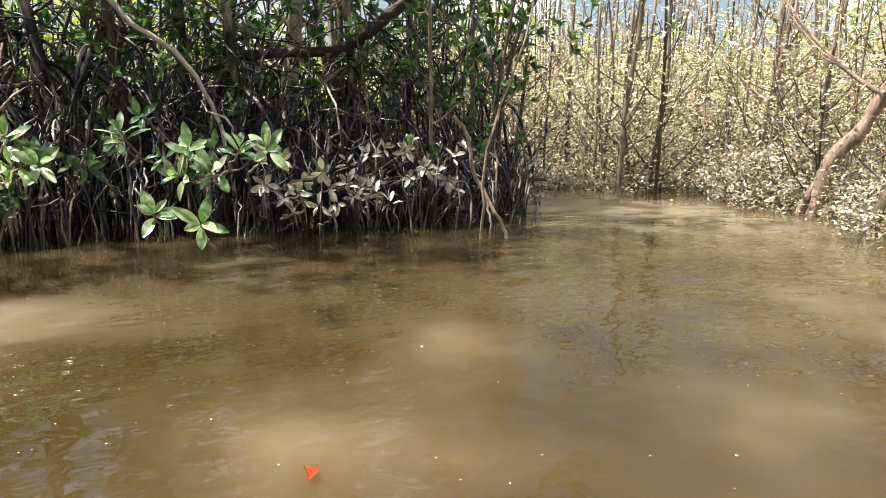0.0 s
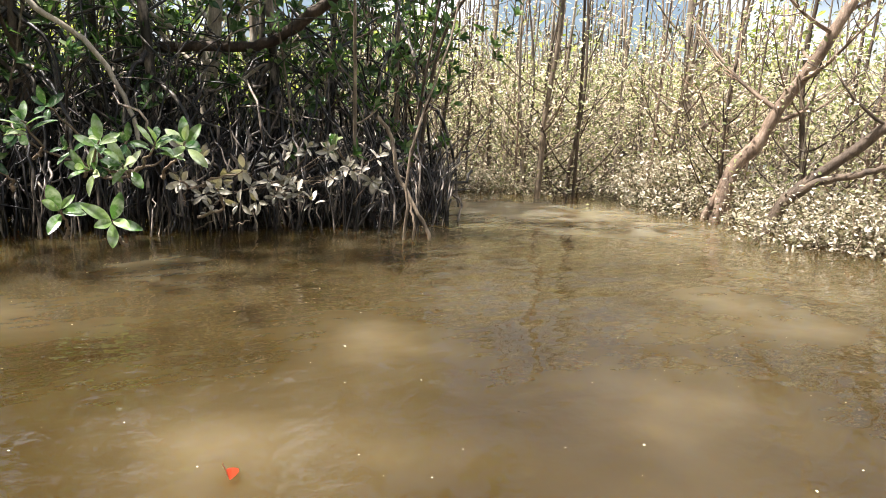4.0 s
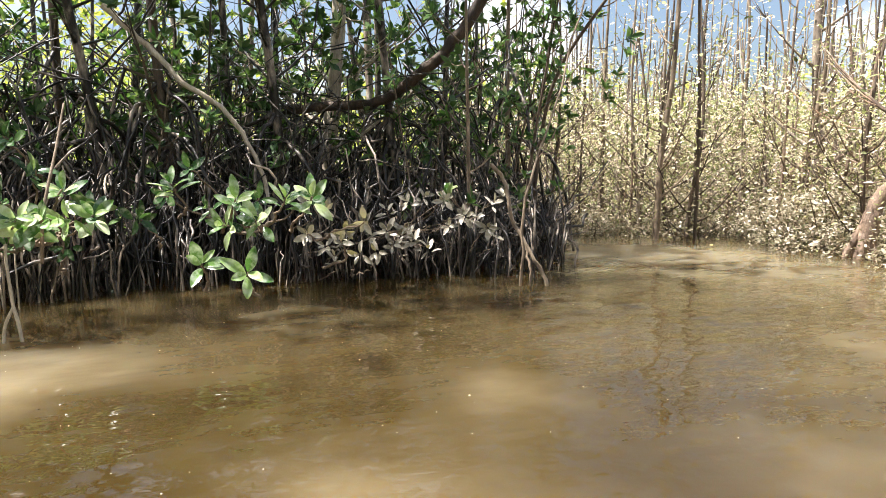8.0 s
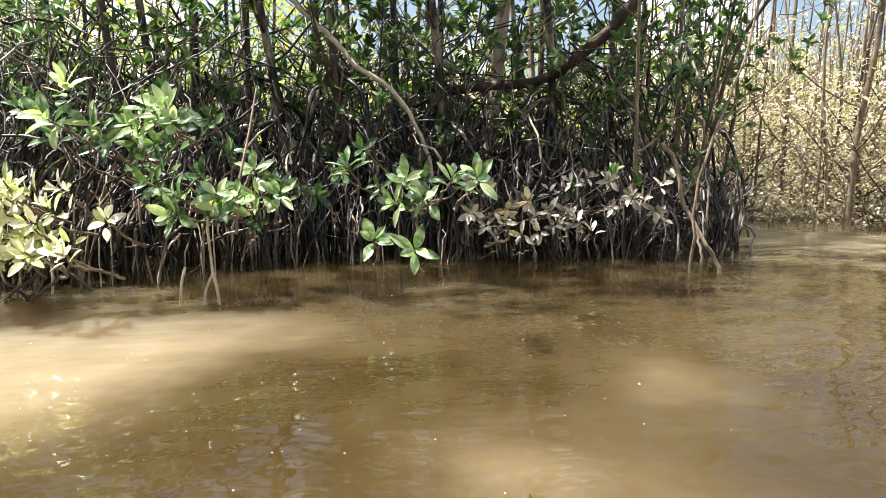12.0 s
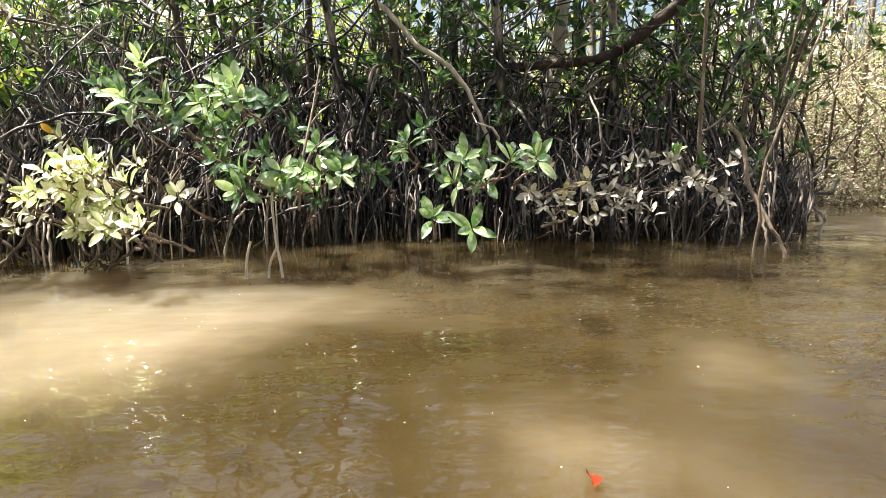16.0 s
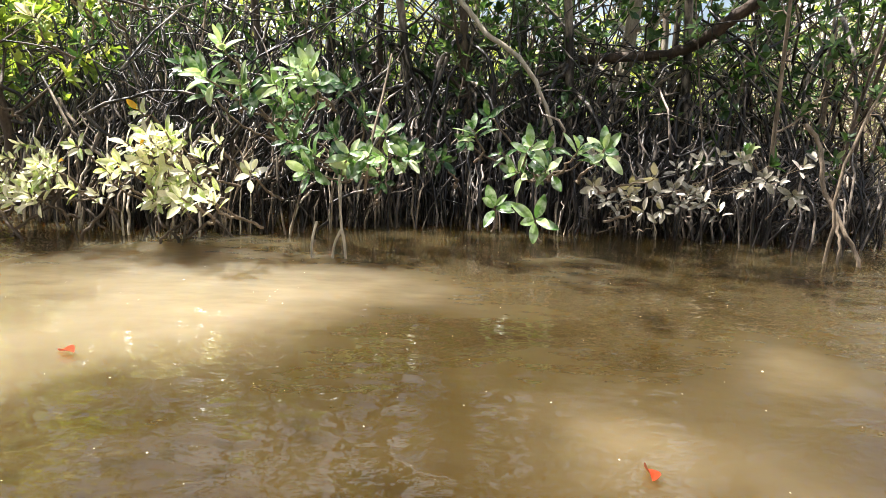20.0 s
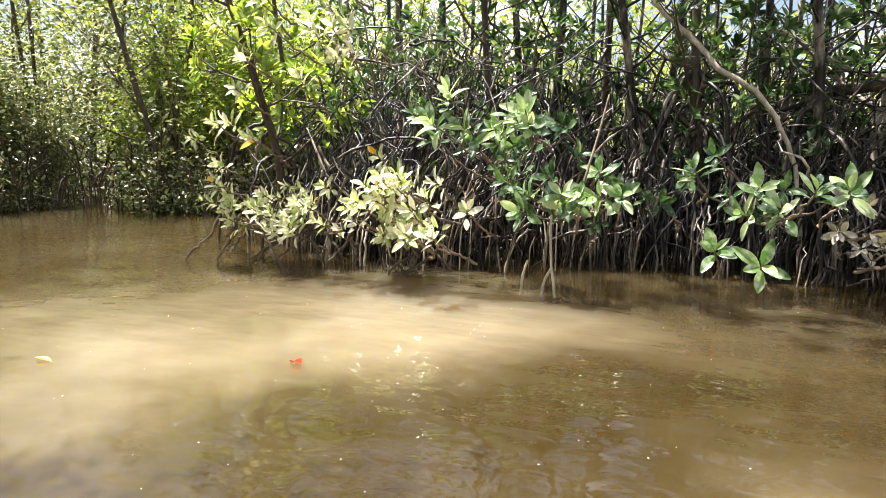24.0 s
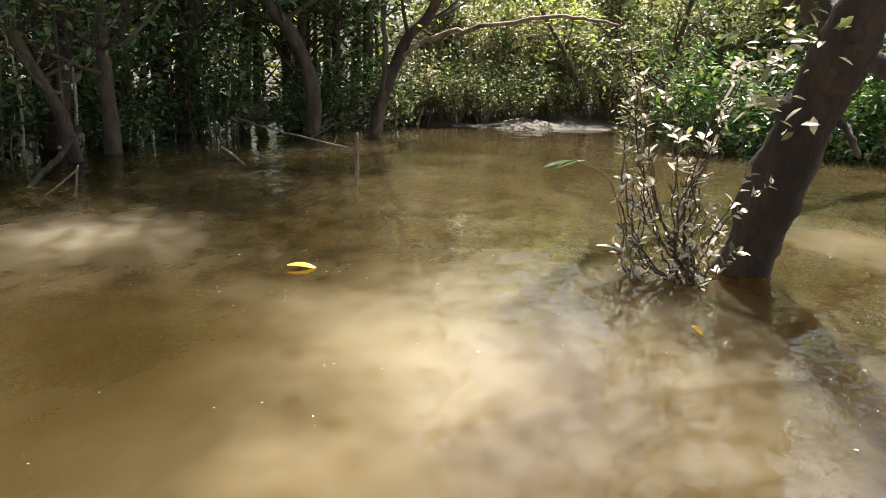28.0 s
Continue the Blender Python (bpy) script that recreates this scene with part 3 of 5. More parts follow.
edge = [(5.55, 3.55), (5.75, 3.15), (6.05, 4.3), (5.95, 5.2), (6.1, 5.7), (5.9, 2.7), (6.3, 6.9), (6.7, 6.5), (6.4, 6.0), (6.9, 5.7), (6.5, 5.3), (6.9, 4.7), (6.4, 4.4), (6.2, 3.9), (6.6, 3.6), (6.5, 3.1), (7.0, 3.0), (7.1, 2.4), (7.6, 2.0), (6.4, 2.6), (4.1, 7.9), (3.8, 8.6), (4.4, 8.8), (3.6, 9.6), (3.7, 7.6), (3.4, 8.2), (4.6, 8.2),
        (7.3, 6.2), (7.5, 5.2), (7.4, 4.0), (7.9, 3.2), (5.9, 7.3), (5.2, 7.4), (4.6, 7.6), (8.2, 2.4), (7.9, 6.8), (8.3, 5.6)]
scatter(protos, edge, (0.8, 1.25))


def leaning_tree():
    t = tree("leaning_mangrove", (5.93, 4.66, 0), [(0, 0, -0.3), (0.02, -0.04, 0.25), (0.07, -0.09, 0.57), (0.19, -0.24, 0.83), (0.28, -0.38, 1.22), (0.41, -0.56, 1.62), (0.53, -0.74, 2.1), (1.0, -1.1, 3.4), (1.2, -1.2, 4.8)], 0.088, 0.035, BARK_TAN,
             CROWN_OLIVE, "leaning tan-barked mangrove with a flared foot in the water", limbs=9, limb_from=0.42, limb_len=(0.6, 1.5), tips_per=5, style="spray", leaves=9, size=(0.06, 0.027), spread=0.16, knobs=0.17, sides=12)
    for a in range(5):
        w = a * 1.25
        link("buttress_root", Tubes().add(curve([(0.03, -0.04, 0.35), (0.1 * math.cos(w), 0.1 * math.sin(w), 0.12), (0.17 * math.cos(w), 0.17 * math.sin(w), -0.2)], 5, 0.008), 0.05, 0.03, 7, 0.1).mesh("buttress_root", BARK_TAN), t)
    return t


def fork_tree():
    t = tree("forked_mangrove", (5.73, 3.98, 0), [(0, 0, -0.3), (0.06, -0.1, 0.2), (0.16, -0.25, 0.47), (0.35, -0.55, 0.81), (0.45, -0.95, 1.23), (0.53, -1.36, 1.6), (0.8, -2.0, 2.3)], 0.062, 0.028, BARK_BROWN,
             CROWN_OLIVE, "low forked dark-barked mangrove leaning over the water", limbs=6, limb_from=0.5, limb_len=(0.6, 1.3), tips_per=5, style="spray", leaves=9, size=(0.06, 0.027), spread=0.15, knobs=0.17, sides=12)
    link("limb", Tubes().add(curve([(0.12, -0.2, 0.38), (0.19, -0.48, 0.56), (0.21, -0.85, 0.66), (0.21, -1.14, 0.87)], 6, 0.01), 0.045, 0.02, 7, 0.08).mesh("limb", BARK_BROWN), t)
    link("limb", Tubes().add(curve([(0.42, -0.75, 1.02), (0.54, -0.91, 1.15), (0.58, -0.99, 2.07), (0.7, -0.9, 3.4)], 6, 0.015), 0.05, 0.018, 7, 0.08).mesh("limb", BARK_BROWN), t)
    return t


def fallen_bough():
    t = thing("fallen_bough", (5.79, 2.92, 0.06), "low leafy bough dipping into the water", "branch")
    link("stem", Tubes().add(curve([(0, 0, -0.06), (0.15, -0.1, 0.05), (0.32, -0.22, 0.12), (0.75, -0.3, 0.3)], 5, 0.01), 0.014, 0.02, 6, 0.1).mesh("stem", TWIG), t)
    v, f = sprays(np.array([(0.25, -0.15, 0.2), (0.4, -0.2, 0.3), (0.5, -0.25, 0.38), (0.3, -0.3, 0.25)]), 14, 0.08, 0.065, 0.03)
    link("foliage", mesh_of("foliage", v, f, CROWN_GREY), t)


leaning_tree()
fork_tree()
fallen_bough()
tree("pale_mangrove", (7.2, 6.3, 0), [(0, 0, -0.3), (0, 0.02, 0.5), (-0.03, 0.04, 1.5), (-0.07, 0.09, 2.5), (0.1, 0.2, 5.5)], 0.085, 0.04, BARK_PALE, CROWN_OLIVE, "straight pale-trunked mangrove standing in the water",
     limbs=8, limb_from=0.3, limb_len=(0.6, 1.4), tips_per=5, style="spray", leaves=8, size=(0.075, 0.03), spread=0.15)
tree("thin_mangrove", (4.98, 6.6, 0), [(0, 0, -0.3), (0.02, -0.01, 0.5), (0.03, -0.02, 1.0), (0.12, -0.1, 2.26), (0.2, -0.1, 5.0)], 0.045, 0.02, TWIG, CROWN_OLIVE, "thin brown mangrove stem standing in the shallow water",
     limbs=9, limb_from=0.2, limb_len=(0.5, 1.1), tips_per=5, style="spray", leaves=9, size=(0.08, 0.034), spread=0.15)

# added trees: crowns out of view shade the thicket and the water before it
for x, y, h in ((-1.0, 6.3, 6.6), (0.5, 6.2, 6.0), (1.6, 6.4, 5.6)):
    thin = x > 1
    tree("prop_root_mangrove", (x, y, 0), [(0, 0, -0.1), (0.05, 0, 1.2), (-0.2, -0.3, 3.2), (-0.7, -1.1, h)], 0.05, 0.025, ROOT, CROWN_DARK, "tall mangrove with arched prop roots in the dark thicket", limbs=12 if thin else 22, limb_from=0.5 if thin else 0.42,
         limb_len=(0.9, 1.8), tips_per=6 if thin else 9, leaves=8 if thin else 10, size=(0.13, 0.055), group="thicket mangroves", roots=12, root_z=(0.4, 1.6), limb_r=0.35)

# -- trees within and behind the prop-root thicket --
THICK = "tall mangrove with arched prop roots in the dark thicket"
for x, y, h, r, lx, bark in ((-2.35, 6.4, 6.0, 0.055, -0.3, BARK_BROWN), (-1.9, 6.9, 6.5, 0.07, 0.25, ROOT), (-1.35, 6.9, 6.2, 0.06, 0.1, BARK_BROWN), (-0.4, 6.4, 6.0, 0.065, -0.15, BARK_BROWN),
                             (0.6, 7.4, 6.4, 0.05, 0.2, ROOT), (2.4, 7.0, 5.6, 0.045, 0.2, ROOT), (3.0, 6.6, 5.2, 0.035, 0.1, TWIG)):
    tree("prop_root_mangrove", (x, y, 0), [(0, 0, -0.1), (0.02, 0, 0.9), (lx * 0.35, 0.05, 2.0), (lx, 0.1, h)], r, r * 0.45, bark, CROWN_DARK, THICK, limbs=5 if x < -1 else 9, limb_from=0.34, limb_len=(0.6, 1.4), tips_per=6,
         leaves=8, size=(0.125, 0.05), group="thicket mangroves", roots=14, root_z=(0.45, 1.9))
tree("thin_mangrove", (2.95, 5.9, 0), [(0, 0, -0.2), (0.02, -0.05, 0.8), (0.1, -0.25, 1.7), (0.3, -0.7, 2.3), (0.55, -0.95, 2.7), (0.8, -1.1, 3.4)], 0.022, 0.010, BARK_BROWN, CROWN_DARK, "thin mangrove hanging dark green leaves over the creek",
     limbs=9, limb_from=0.62, limb_len=(0.25, 0.6), tips_per=4, leaves=8, size=(0.13, 0.056), sides=7)
# two further added trees; their unseen high crowns keep sky light off the roots
for x, y, h in ((0.1, 6.9, 6.2), (1.7, 7.3, 6.6)):
    tree("prop_root_mangrove", (x, y, 0), [(0, 0, -0.1), (0.05, 0, 1.2), (0.0, -0.2, 3.4), (-0.2, -0.5, h)], 0.045, 0.022, ROOT, CROWN_DARK, THICK, limbs=16, limb_from=0.6,
         limb_len=(0.8, 1.6), tips_per=8, leaves=9, size=(0.13, 0.055), group="thicket mangroves", roots=9, root_z=(0.4, 1.2), limb_r=0.35)
pale = tree("pale_mangrove", (1.04, 6.82, 0), [(0, 0, -0.1), (0.04, 0, 0.8), (0.09, 0, 1.35), (0.18, 0.02, 2.2), (0.45, 0.1, 5.5)], 0.085, 0.045, ROOT_PALE, CROWN_DARK, "white-patched pale mangrove trunk behind the thicket",
            limbs=12, limb_from=0.4, limb_len=(0.8, 1.8), tips_per=8, leaves=9, size=(0.125, 0.05), roots=12, root_z=(0.4, 1.2))
link("second_stem", Tubes().add(curve([(0.02, 0.05, 0.5), (0.16, 0.05, 1.5), (0.32, 0.1, 3.0), (0.6, 0.1, 5.0)], 7, 0.01), 0.05, 0.03, 8, 0.06).mesh("second_stem", ROOT_PALE), pale)
limb = thing("overhanging_limb", (0.98, 6.56, 1.5), "thick dark crooked limb crossing before the pale trunk", "branch")
link("bough", Tubes().add(curve([(-0.35, 0.2, -0.02), (0, 0, 0), (0.55, -0.2, 0.05), (0.81, -0.6, 0.24), (1.07, -0.9, 0.54), (1.5, -1.1, 1.3), (1.8, -1.0, 2.6)], 7, 0.008), 0.05, 0.055, 9, 0.08).mesh("bough", BARK_DARK), limb)
link("stem", Tubes().add(curve([(-0.35, 0.2, -0.02), (-0.6, 0.5, -0.5), (-0.7, 0.6, -1.7)], 6, 0.01), 0.05, 0.06, 8, 0.08).mesh("stem", BARK_DARK), limb)


def in_back(x, y):
    return y > thicket_front(x) + 1.8 + 0.2 * abs(x) and -7.5 < x < 5.5 and y < 17


def thicket_tree(h, leaf):
    lean = RNG.normal(0, 0.3, 2)
    return tree("prop_root_mangrove", (0, 0, 0), [(0, 0, -0.1), (0.02, 0, 0.9), (lean[0] * 0.4, lean[1] * 0.4, h * 0.4), (lean[0], lean[1], h)], RNG.uniform(0.04, 0.075), 0.025, BARK_PALE if h > 5.9 else ROOT, leaf, THICK,
                limbs=10, limb_from=0.22, limb_len=(0.6, 1.4), tips_per=6, leaves=8, size=(0.12, 0.048), group="thicket mangroves", roots=9, root_z=(0.5, 1.6), joined=True)


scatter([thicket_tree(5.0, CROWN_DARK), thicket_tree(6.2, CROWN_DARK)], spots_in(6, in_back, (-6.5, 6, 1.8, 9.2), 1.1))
# bright crowns: sun behind the thicket is painted into the leaf colour
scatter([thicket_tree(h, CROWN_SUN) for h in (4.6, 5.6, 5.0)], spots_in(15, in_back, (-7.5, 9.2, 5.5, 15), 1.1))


def clumped(x, y):
    """How thick the roots stand, 0 to 1: clumps and gaps."""
    return 0.5 + 0.5 * noise.noise(Vector((x * 1.3, y * 1.3, 3.7)))


def root_tangle():
    """All the thin prop roots that nobody could count."""
    tb = Tubes()
    made = 0
    while made < 3300:
        x = RNG.uniform(-5.6, 4.1)
        depth = RNG.uniform(0, 1) ** 1.3 * 3.8
        y = thicket_front(x) + depth + RNG.normal(0, 0.1)
        if RNG.uniform() > clumped(x, y) ** 1.6 * 1.5:
            continue
        made += 1
        h = (RNG.uniform(0.25, 0.95) + RNG.uniform(0, 1) ** 1.5 * min(depth, 1.8) * 0.8) * float(np.interp(x, [0.5, 2.0], [1, 0.6]))
        a = RNG.normal(0.9, 1.1)
        reach = RNG.uniform(0.03, 0.6)
        topp = np.array([x + math.cos(a) * reach, y + abs(math.sin(a)) * reach * 0.8, h])
        mid = np.array([x + math.cos(a) * reach * 0.3, y + abs(math.sin(a)) * reach * 0.2, h * 0.55])
        r = RNG.uniform(0.005, 0.009) if RNG.uniform() < 0.66 else RNG.uniform(0.010, 0.016)
        tb.add(curve([topp, mid, (x, y, -0.2)], 4, 0.028), r, r * 0.8, 5)
        if RNG.uniform() < 0.4:
            s = RNG.normal(0, 0.11, 2)
            tb.add(curve([mid, (mid[0] + s[0] * 0.6, mid[1] + s[1] * 0.5, mid[2] * 0.6), (x + s[0], y + s[1], -0.2)], 3, 0.006), r * 0.85, r * 0.7, 5)
        if RNG.uniform() < (0.4 if x < 0.8 else 0.12):
            e = topp + [RNG.normal(0, 0.3), RNG.uniform(0, 0.4), RNG.uniform(0.1, 0.8)]
            tb.add(curve([topp, (topp + e) / 2 + RNG.normal(0, 0.05, 3), e], 3, 0.014), r, r * 0.6, 5)
    for _ in range(650):
        x = RNG.uniform(-5.4, 3.3)
        y = thicket_front(x) + 0.4 + RNG.uniform(0, 3.2)
        z = RNG.uniform(0.3, 1.9)
        d = np.array([RNG.normal(0, 0.45), RNG.normal(0, 0.3), RNG.normal(0, 0.4)])
        p = np.array([x, y, z])
        tb.add(curve([p - d, p + [0, 0, RNG.uniform(0, 0.25)], p + d], 4, 0.02), RNG.uniform(0.005, 0.014), 0.004, 5)
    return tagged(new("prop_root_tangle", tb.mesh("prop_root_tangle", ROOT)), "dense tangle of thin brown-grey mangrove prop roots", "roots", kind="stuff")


root_tangle()


def front_roots():
    """The foremost roots, each to be told apart, on one edge."""
    top = thing("root_fringe", (0, 0, 0), "fringe of separate tan prop roots standing in the water", "roots")
    for k in range(240):
        x = RNG.uniform(-4.3, 3.2)
        y = thicket_front(x) - RNG.uniform(-0.1, 0.28)
        h = RNG.uniform(0.3, 0.85)
        b = RNG.normal(0, 0.14)
        r = RNG.uniform(0.005, 0.012)
        # left end gets paler bark for its sun, right end dark for shade
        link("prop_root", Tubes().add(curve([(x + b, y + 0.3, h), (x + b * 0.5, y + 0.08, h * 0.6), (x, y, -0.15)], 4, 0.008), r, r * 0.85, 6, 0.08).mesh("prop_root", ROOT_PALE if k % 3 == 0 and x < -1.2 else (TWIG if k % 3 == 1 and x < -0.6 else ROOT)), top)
    return top


front_roots()


def sapling(h, leaf, bark):
    lean = RNG.normal(0, 0.12, 2) * h
    return tree("mangrove_sapling", (0, 0, 0), [(0, 0, -0.3), (lean[0] * 0.2, lean[1] * 0.2, h * 0.3), (lean[0] * 0.6, lean[1] * 0.6, h * 0.65), (lean[0], lean[1], h)], RNG.uniform(0.012, 0.022), 0.007, bark, leaf,
                "slim mangrove sapling with dark leaf whorls among the roots", limbs=9, limb_from=0.3, limb_len=(0.25, 0.6), tips_per=4, leaves=6, size=(0.105, 0.042), group="thicket saplings", sides=6, joined=True, limb_r=0.5)


def in_thicket(x, y):
    return thicket_front(x) + 0.45 < y < thicket_front(x) + 3.4


scatter([sapling(h, CROWN_DARK, b) for h, b in ((2.6, TWIG), (3.2, ROOT), (2.2, TWIG), (3.8, ROOT))], spots_in(50, in_thicket, (-5.4, 5, 4.2, 11), 0.5))
scatter([sapling(h, CROWN_DARK, b) for h, b in ((3.0, TWIG), (3.6, BARK_BROWN), (4.2, TWIG))], spots_in(9, lambda x, y: thicket_front(x) + 0.15 < y < thicket_front(x) + 3.2, (1.9, 5, 3.9, 10), 0.26))
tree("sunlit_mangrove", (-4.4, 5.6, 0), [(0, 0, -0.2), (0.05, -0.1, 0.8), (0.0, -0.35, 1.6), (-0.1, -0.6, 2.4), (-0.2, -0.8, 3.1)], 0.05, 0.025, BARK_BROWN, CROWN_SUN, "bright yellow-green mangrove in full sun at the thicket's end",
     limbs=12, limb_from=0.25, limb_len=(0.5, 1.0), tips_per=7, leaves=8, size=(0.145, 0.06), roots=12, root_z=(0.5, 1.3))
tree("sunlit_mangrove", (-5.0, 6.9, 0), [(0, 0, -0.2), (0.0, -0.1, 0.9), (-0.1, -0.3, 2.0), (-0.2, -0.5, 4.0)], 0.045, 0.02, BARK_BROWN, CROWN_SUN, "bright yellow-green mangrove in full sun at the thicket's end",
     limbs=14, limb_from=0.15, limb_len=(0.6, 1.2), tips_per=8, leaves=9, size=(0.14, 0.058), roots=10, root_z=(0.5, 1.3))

def crooked_roots():
    top = thing("crooked_roots", (-3.0, 4.5, 0), "crooked bare brown roots bending down into the water", "roots")
    for k in range(16):
        x, y = -1.3 + 2.2 * k / 15 + RNG.normal(0, 0.06), RNG.uniform(-0.25, 0.25)
        d = RNG.choice([-1, 1]) * RNG.uniform(0.12, 0.32)
        link("root", Tubes().add(curve([(x + d, y + 0.15, 0.42), (x + d * 0.7, y + 0.05, 0.22), (x + d * 0.15, y, 0.1), (x - d * 0.2, y - 0.02, 0.015), (x - d * 0.25, y - 0.03, -0.1)], 4, 0.008), 0.013, 0.009, 6, 0.1).mesh("root", BARK_BROWN), top)
    return top


crooked_roots()


# ---- near leafy sprigs: every leaf is a part ----
def big_leaf(material, curl, fold, wide):
    """One broad mangrove leaf, one metre long in its own space, with midrib, fold and stalk."""
    rows, v, f = 8, [], []
    for i in range(rows):
        u = i / (rows - 1)
        w = wide * math.sin(math.pi * (0.03 + 0.95 * u) ** 1.12) ** 0.72 + 0.004
        z = -curl * u * u
        for s in (-1, -0.5, 0, 0.5, 1):
            v.append((u, s * w, z + fold * abs(s) * w - (0.012 if s == 0 else 0)))
    for i in range(rows - 1):
        for j in range(4):
            a = i * 5 + j
            f.append((a, a + 5, a + 6, a + 1))
    return mesh_of("leaf", v, f, material)


def leaf_set(material):
    return [big_leaf(material, c, fo, w) for c, fo, w in ((0.12, 0.22, 0.215), (0.26, 0.35, 0.20), (0.02, 0.15, 0.23), (0.36, 0.25, 0.21))]


SETS = {"green": leaf_set(LEAF_GREEN), "sun": leaf_set(LEAF_SUN), "shade": leaf_set(LEAF_SHADE), "silt_and_sun": leaf_set(LEAF_SILT), "yellow": leaf_set(LEAF_YELLOW)}


def rosette(top, c, axis, size, kind, count=8, splay=(0.45, 1.35)):
    axis = Vector(axis).normalized()
    q = axis.to_track_quat("Z", "Y").to_matrix().to_4x4()
    turn = RNG.uniform(0, 6.28)
    for k in range(count):
        tilt = splay[0] + (splay[1] - splay[0]) * k / max(count - 1, 1) + RNG.normal(0, 0.12)
        kk = "yellow" if kind == "sun" and RNG.uniform() < 0.015 else kind
        s = 1.15 * size * RNG.uniform(0.75, 1.12) * (0.75 + 0.25 * min(1, k / 3))
        m = Matrix.Translation(Vector(c) - axis * 0.012 * k) @ q @ Matrix.Rotation(turn + k * 2.4 + RNG.normal(0, 0.2), 4, "Z") @ Matrix.Rotation(tilt - math.pi / 2, 4, "Y") @ Matrix.Translation((0.012, 0, 0))
        link("leaf", SETS[kk][RNG.integers(4)], top, at=m @ Matrix.Scale(s, 4))


def sprig(label, foot, tips, size=0.15, kind="green", count=8, lean=(-0.3, -0.8, 0.55), stem=0.011, jitter=0.35, joint=0.55, more=0):
    """A leafy mangrove sprig: crooked stems from one foot, each with a whorl of leaves."""
    top = thing("mangrove_sprig", foot, label, "shrub", "leafy sprigs before the thicket")
    f = np.array(foot, float)
    tips = list(tips)
    for k in range(more):
        a = np.array(tips[RNG.integers(len(tips))])
        b = a + RNG.normal(0, 1, 3) * [0.16, 0.12, 0.10] + [0, 0.08, -0.03]
        tips.append((b[0], b[1], max(b[2], 0.32)))
    for tip in tips:
        t = np.array(tip, float) - f
        root = np.zeros(3)
        if np.linalg.norm(t) > 0.75:
            root = t + [RNG.normal(0, 0.1), 0.5, -0.25]
        mid = root + (t - root) * joint + [RNG.normal(0, 0.05), 0.06, -0.05]
        shoot = link("stem", Tubes().add(curve([root, mid, t], 6, 0.008), stem, stem * 0.5, 6, 0.1).mesh("stem", TWIG), top)
        ax = np.array(lean) + RNG.normal(0, jitter, 3)
        rosette(shoot, t, ax, size * RNG.uniform(0.76, 0.98), kind, count)
    return top


sprig("broad glossy green mangrove leaves over the water", (0.3, 4.9, 0.5), [(0.08, 4.14, 0.77), (0.36, 4.02, 0.78), (0.51, 4.0, 0.78), (-0.29, 4.35, 0.86), (0.0, 4.3, 0.6), (0.2, 4.35, 0.62)], 0.155)
sprig("low whorls of grey-green leaves close to the water", (0.25, 4.85, 0.4), [(0.12, 3.94, 0.35), (-0.13, 4.05, 0.4)], 0.16, "green", 6, (0.05, -0.85, 0.5))
sprig("small pale whorls of silted leaves before dark roots", (0.8, 4.9, 0.45), [(0.7, 4.12, 0.49), (0.88, 4.23, 0.59), (0.51, 4.3, 0.52)], 0.10, "silt_and_sun", 5)
sprig("sprig of broad leaves with bright sunlit tips", (-1.15, 4.5, 0.5), [(-0.88, 4.28, 0.67), (-0.96, 4.16, 0.69), (-0.88, 4.39, 0.84), (-1.36, 4.17, 0.57), (-1.38, 4.37, 0.69), (-1.05, 4.3, 0.62)], 0.14, more=2)
sprig("tall sprig with a wide whorl of sunlit leaves", (-1.6, 4.95, 0.7), [(-1.46, 4.24, 1.21), (-1.36, 4.27, 1.24), (-2.05, 4.23, 1.18), (-1.8, 4.23, 1.13), (-1.3, 4.19, 1.14), (-1.93, 4.28, 1.37), (-1.6, 4.35, 1.12)], 0.155, "green", 10)
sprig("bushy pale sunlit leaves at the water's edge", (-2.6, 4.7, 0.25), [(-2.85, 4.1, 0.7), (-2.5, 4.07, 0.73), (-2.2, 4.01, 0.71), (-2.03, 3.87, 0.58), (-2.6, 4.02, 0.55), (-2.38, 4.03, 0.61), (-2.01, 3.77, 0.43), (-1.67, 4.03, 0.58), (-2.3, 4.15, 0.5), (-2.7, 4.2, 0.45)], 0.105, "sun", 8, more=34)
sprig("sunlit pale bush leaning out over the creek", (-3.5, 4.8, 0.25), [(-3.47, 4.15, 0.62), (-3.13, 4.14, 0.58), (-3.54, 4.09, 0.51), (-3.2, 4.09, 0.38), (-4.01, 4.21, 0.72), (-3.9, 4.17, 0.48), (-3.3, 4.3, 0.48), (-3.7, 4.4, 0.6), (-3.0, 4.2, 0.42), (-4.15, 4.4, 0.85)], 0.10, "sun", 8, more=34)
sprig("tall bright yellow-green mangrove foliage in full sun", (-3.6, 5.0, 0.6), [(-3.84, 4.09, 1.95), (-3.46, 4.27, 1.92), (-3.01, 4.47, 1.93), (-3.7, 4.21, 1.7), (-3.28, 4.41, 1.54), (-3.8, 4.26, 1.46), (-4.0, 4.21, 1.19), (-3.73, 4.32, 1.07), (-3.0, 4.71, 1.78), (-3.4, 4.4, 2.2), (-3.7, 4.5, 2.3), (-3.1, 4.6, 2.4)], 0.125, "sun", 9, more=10)
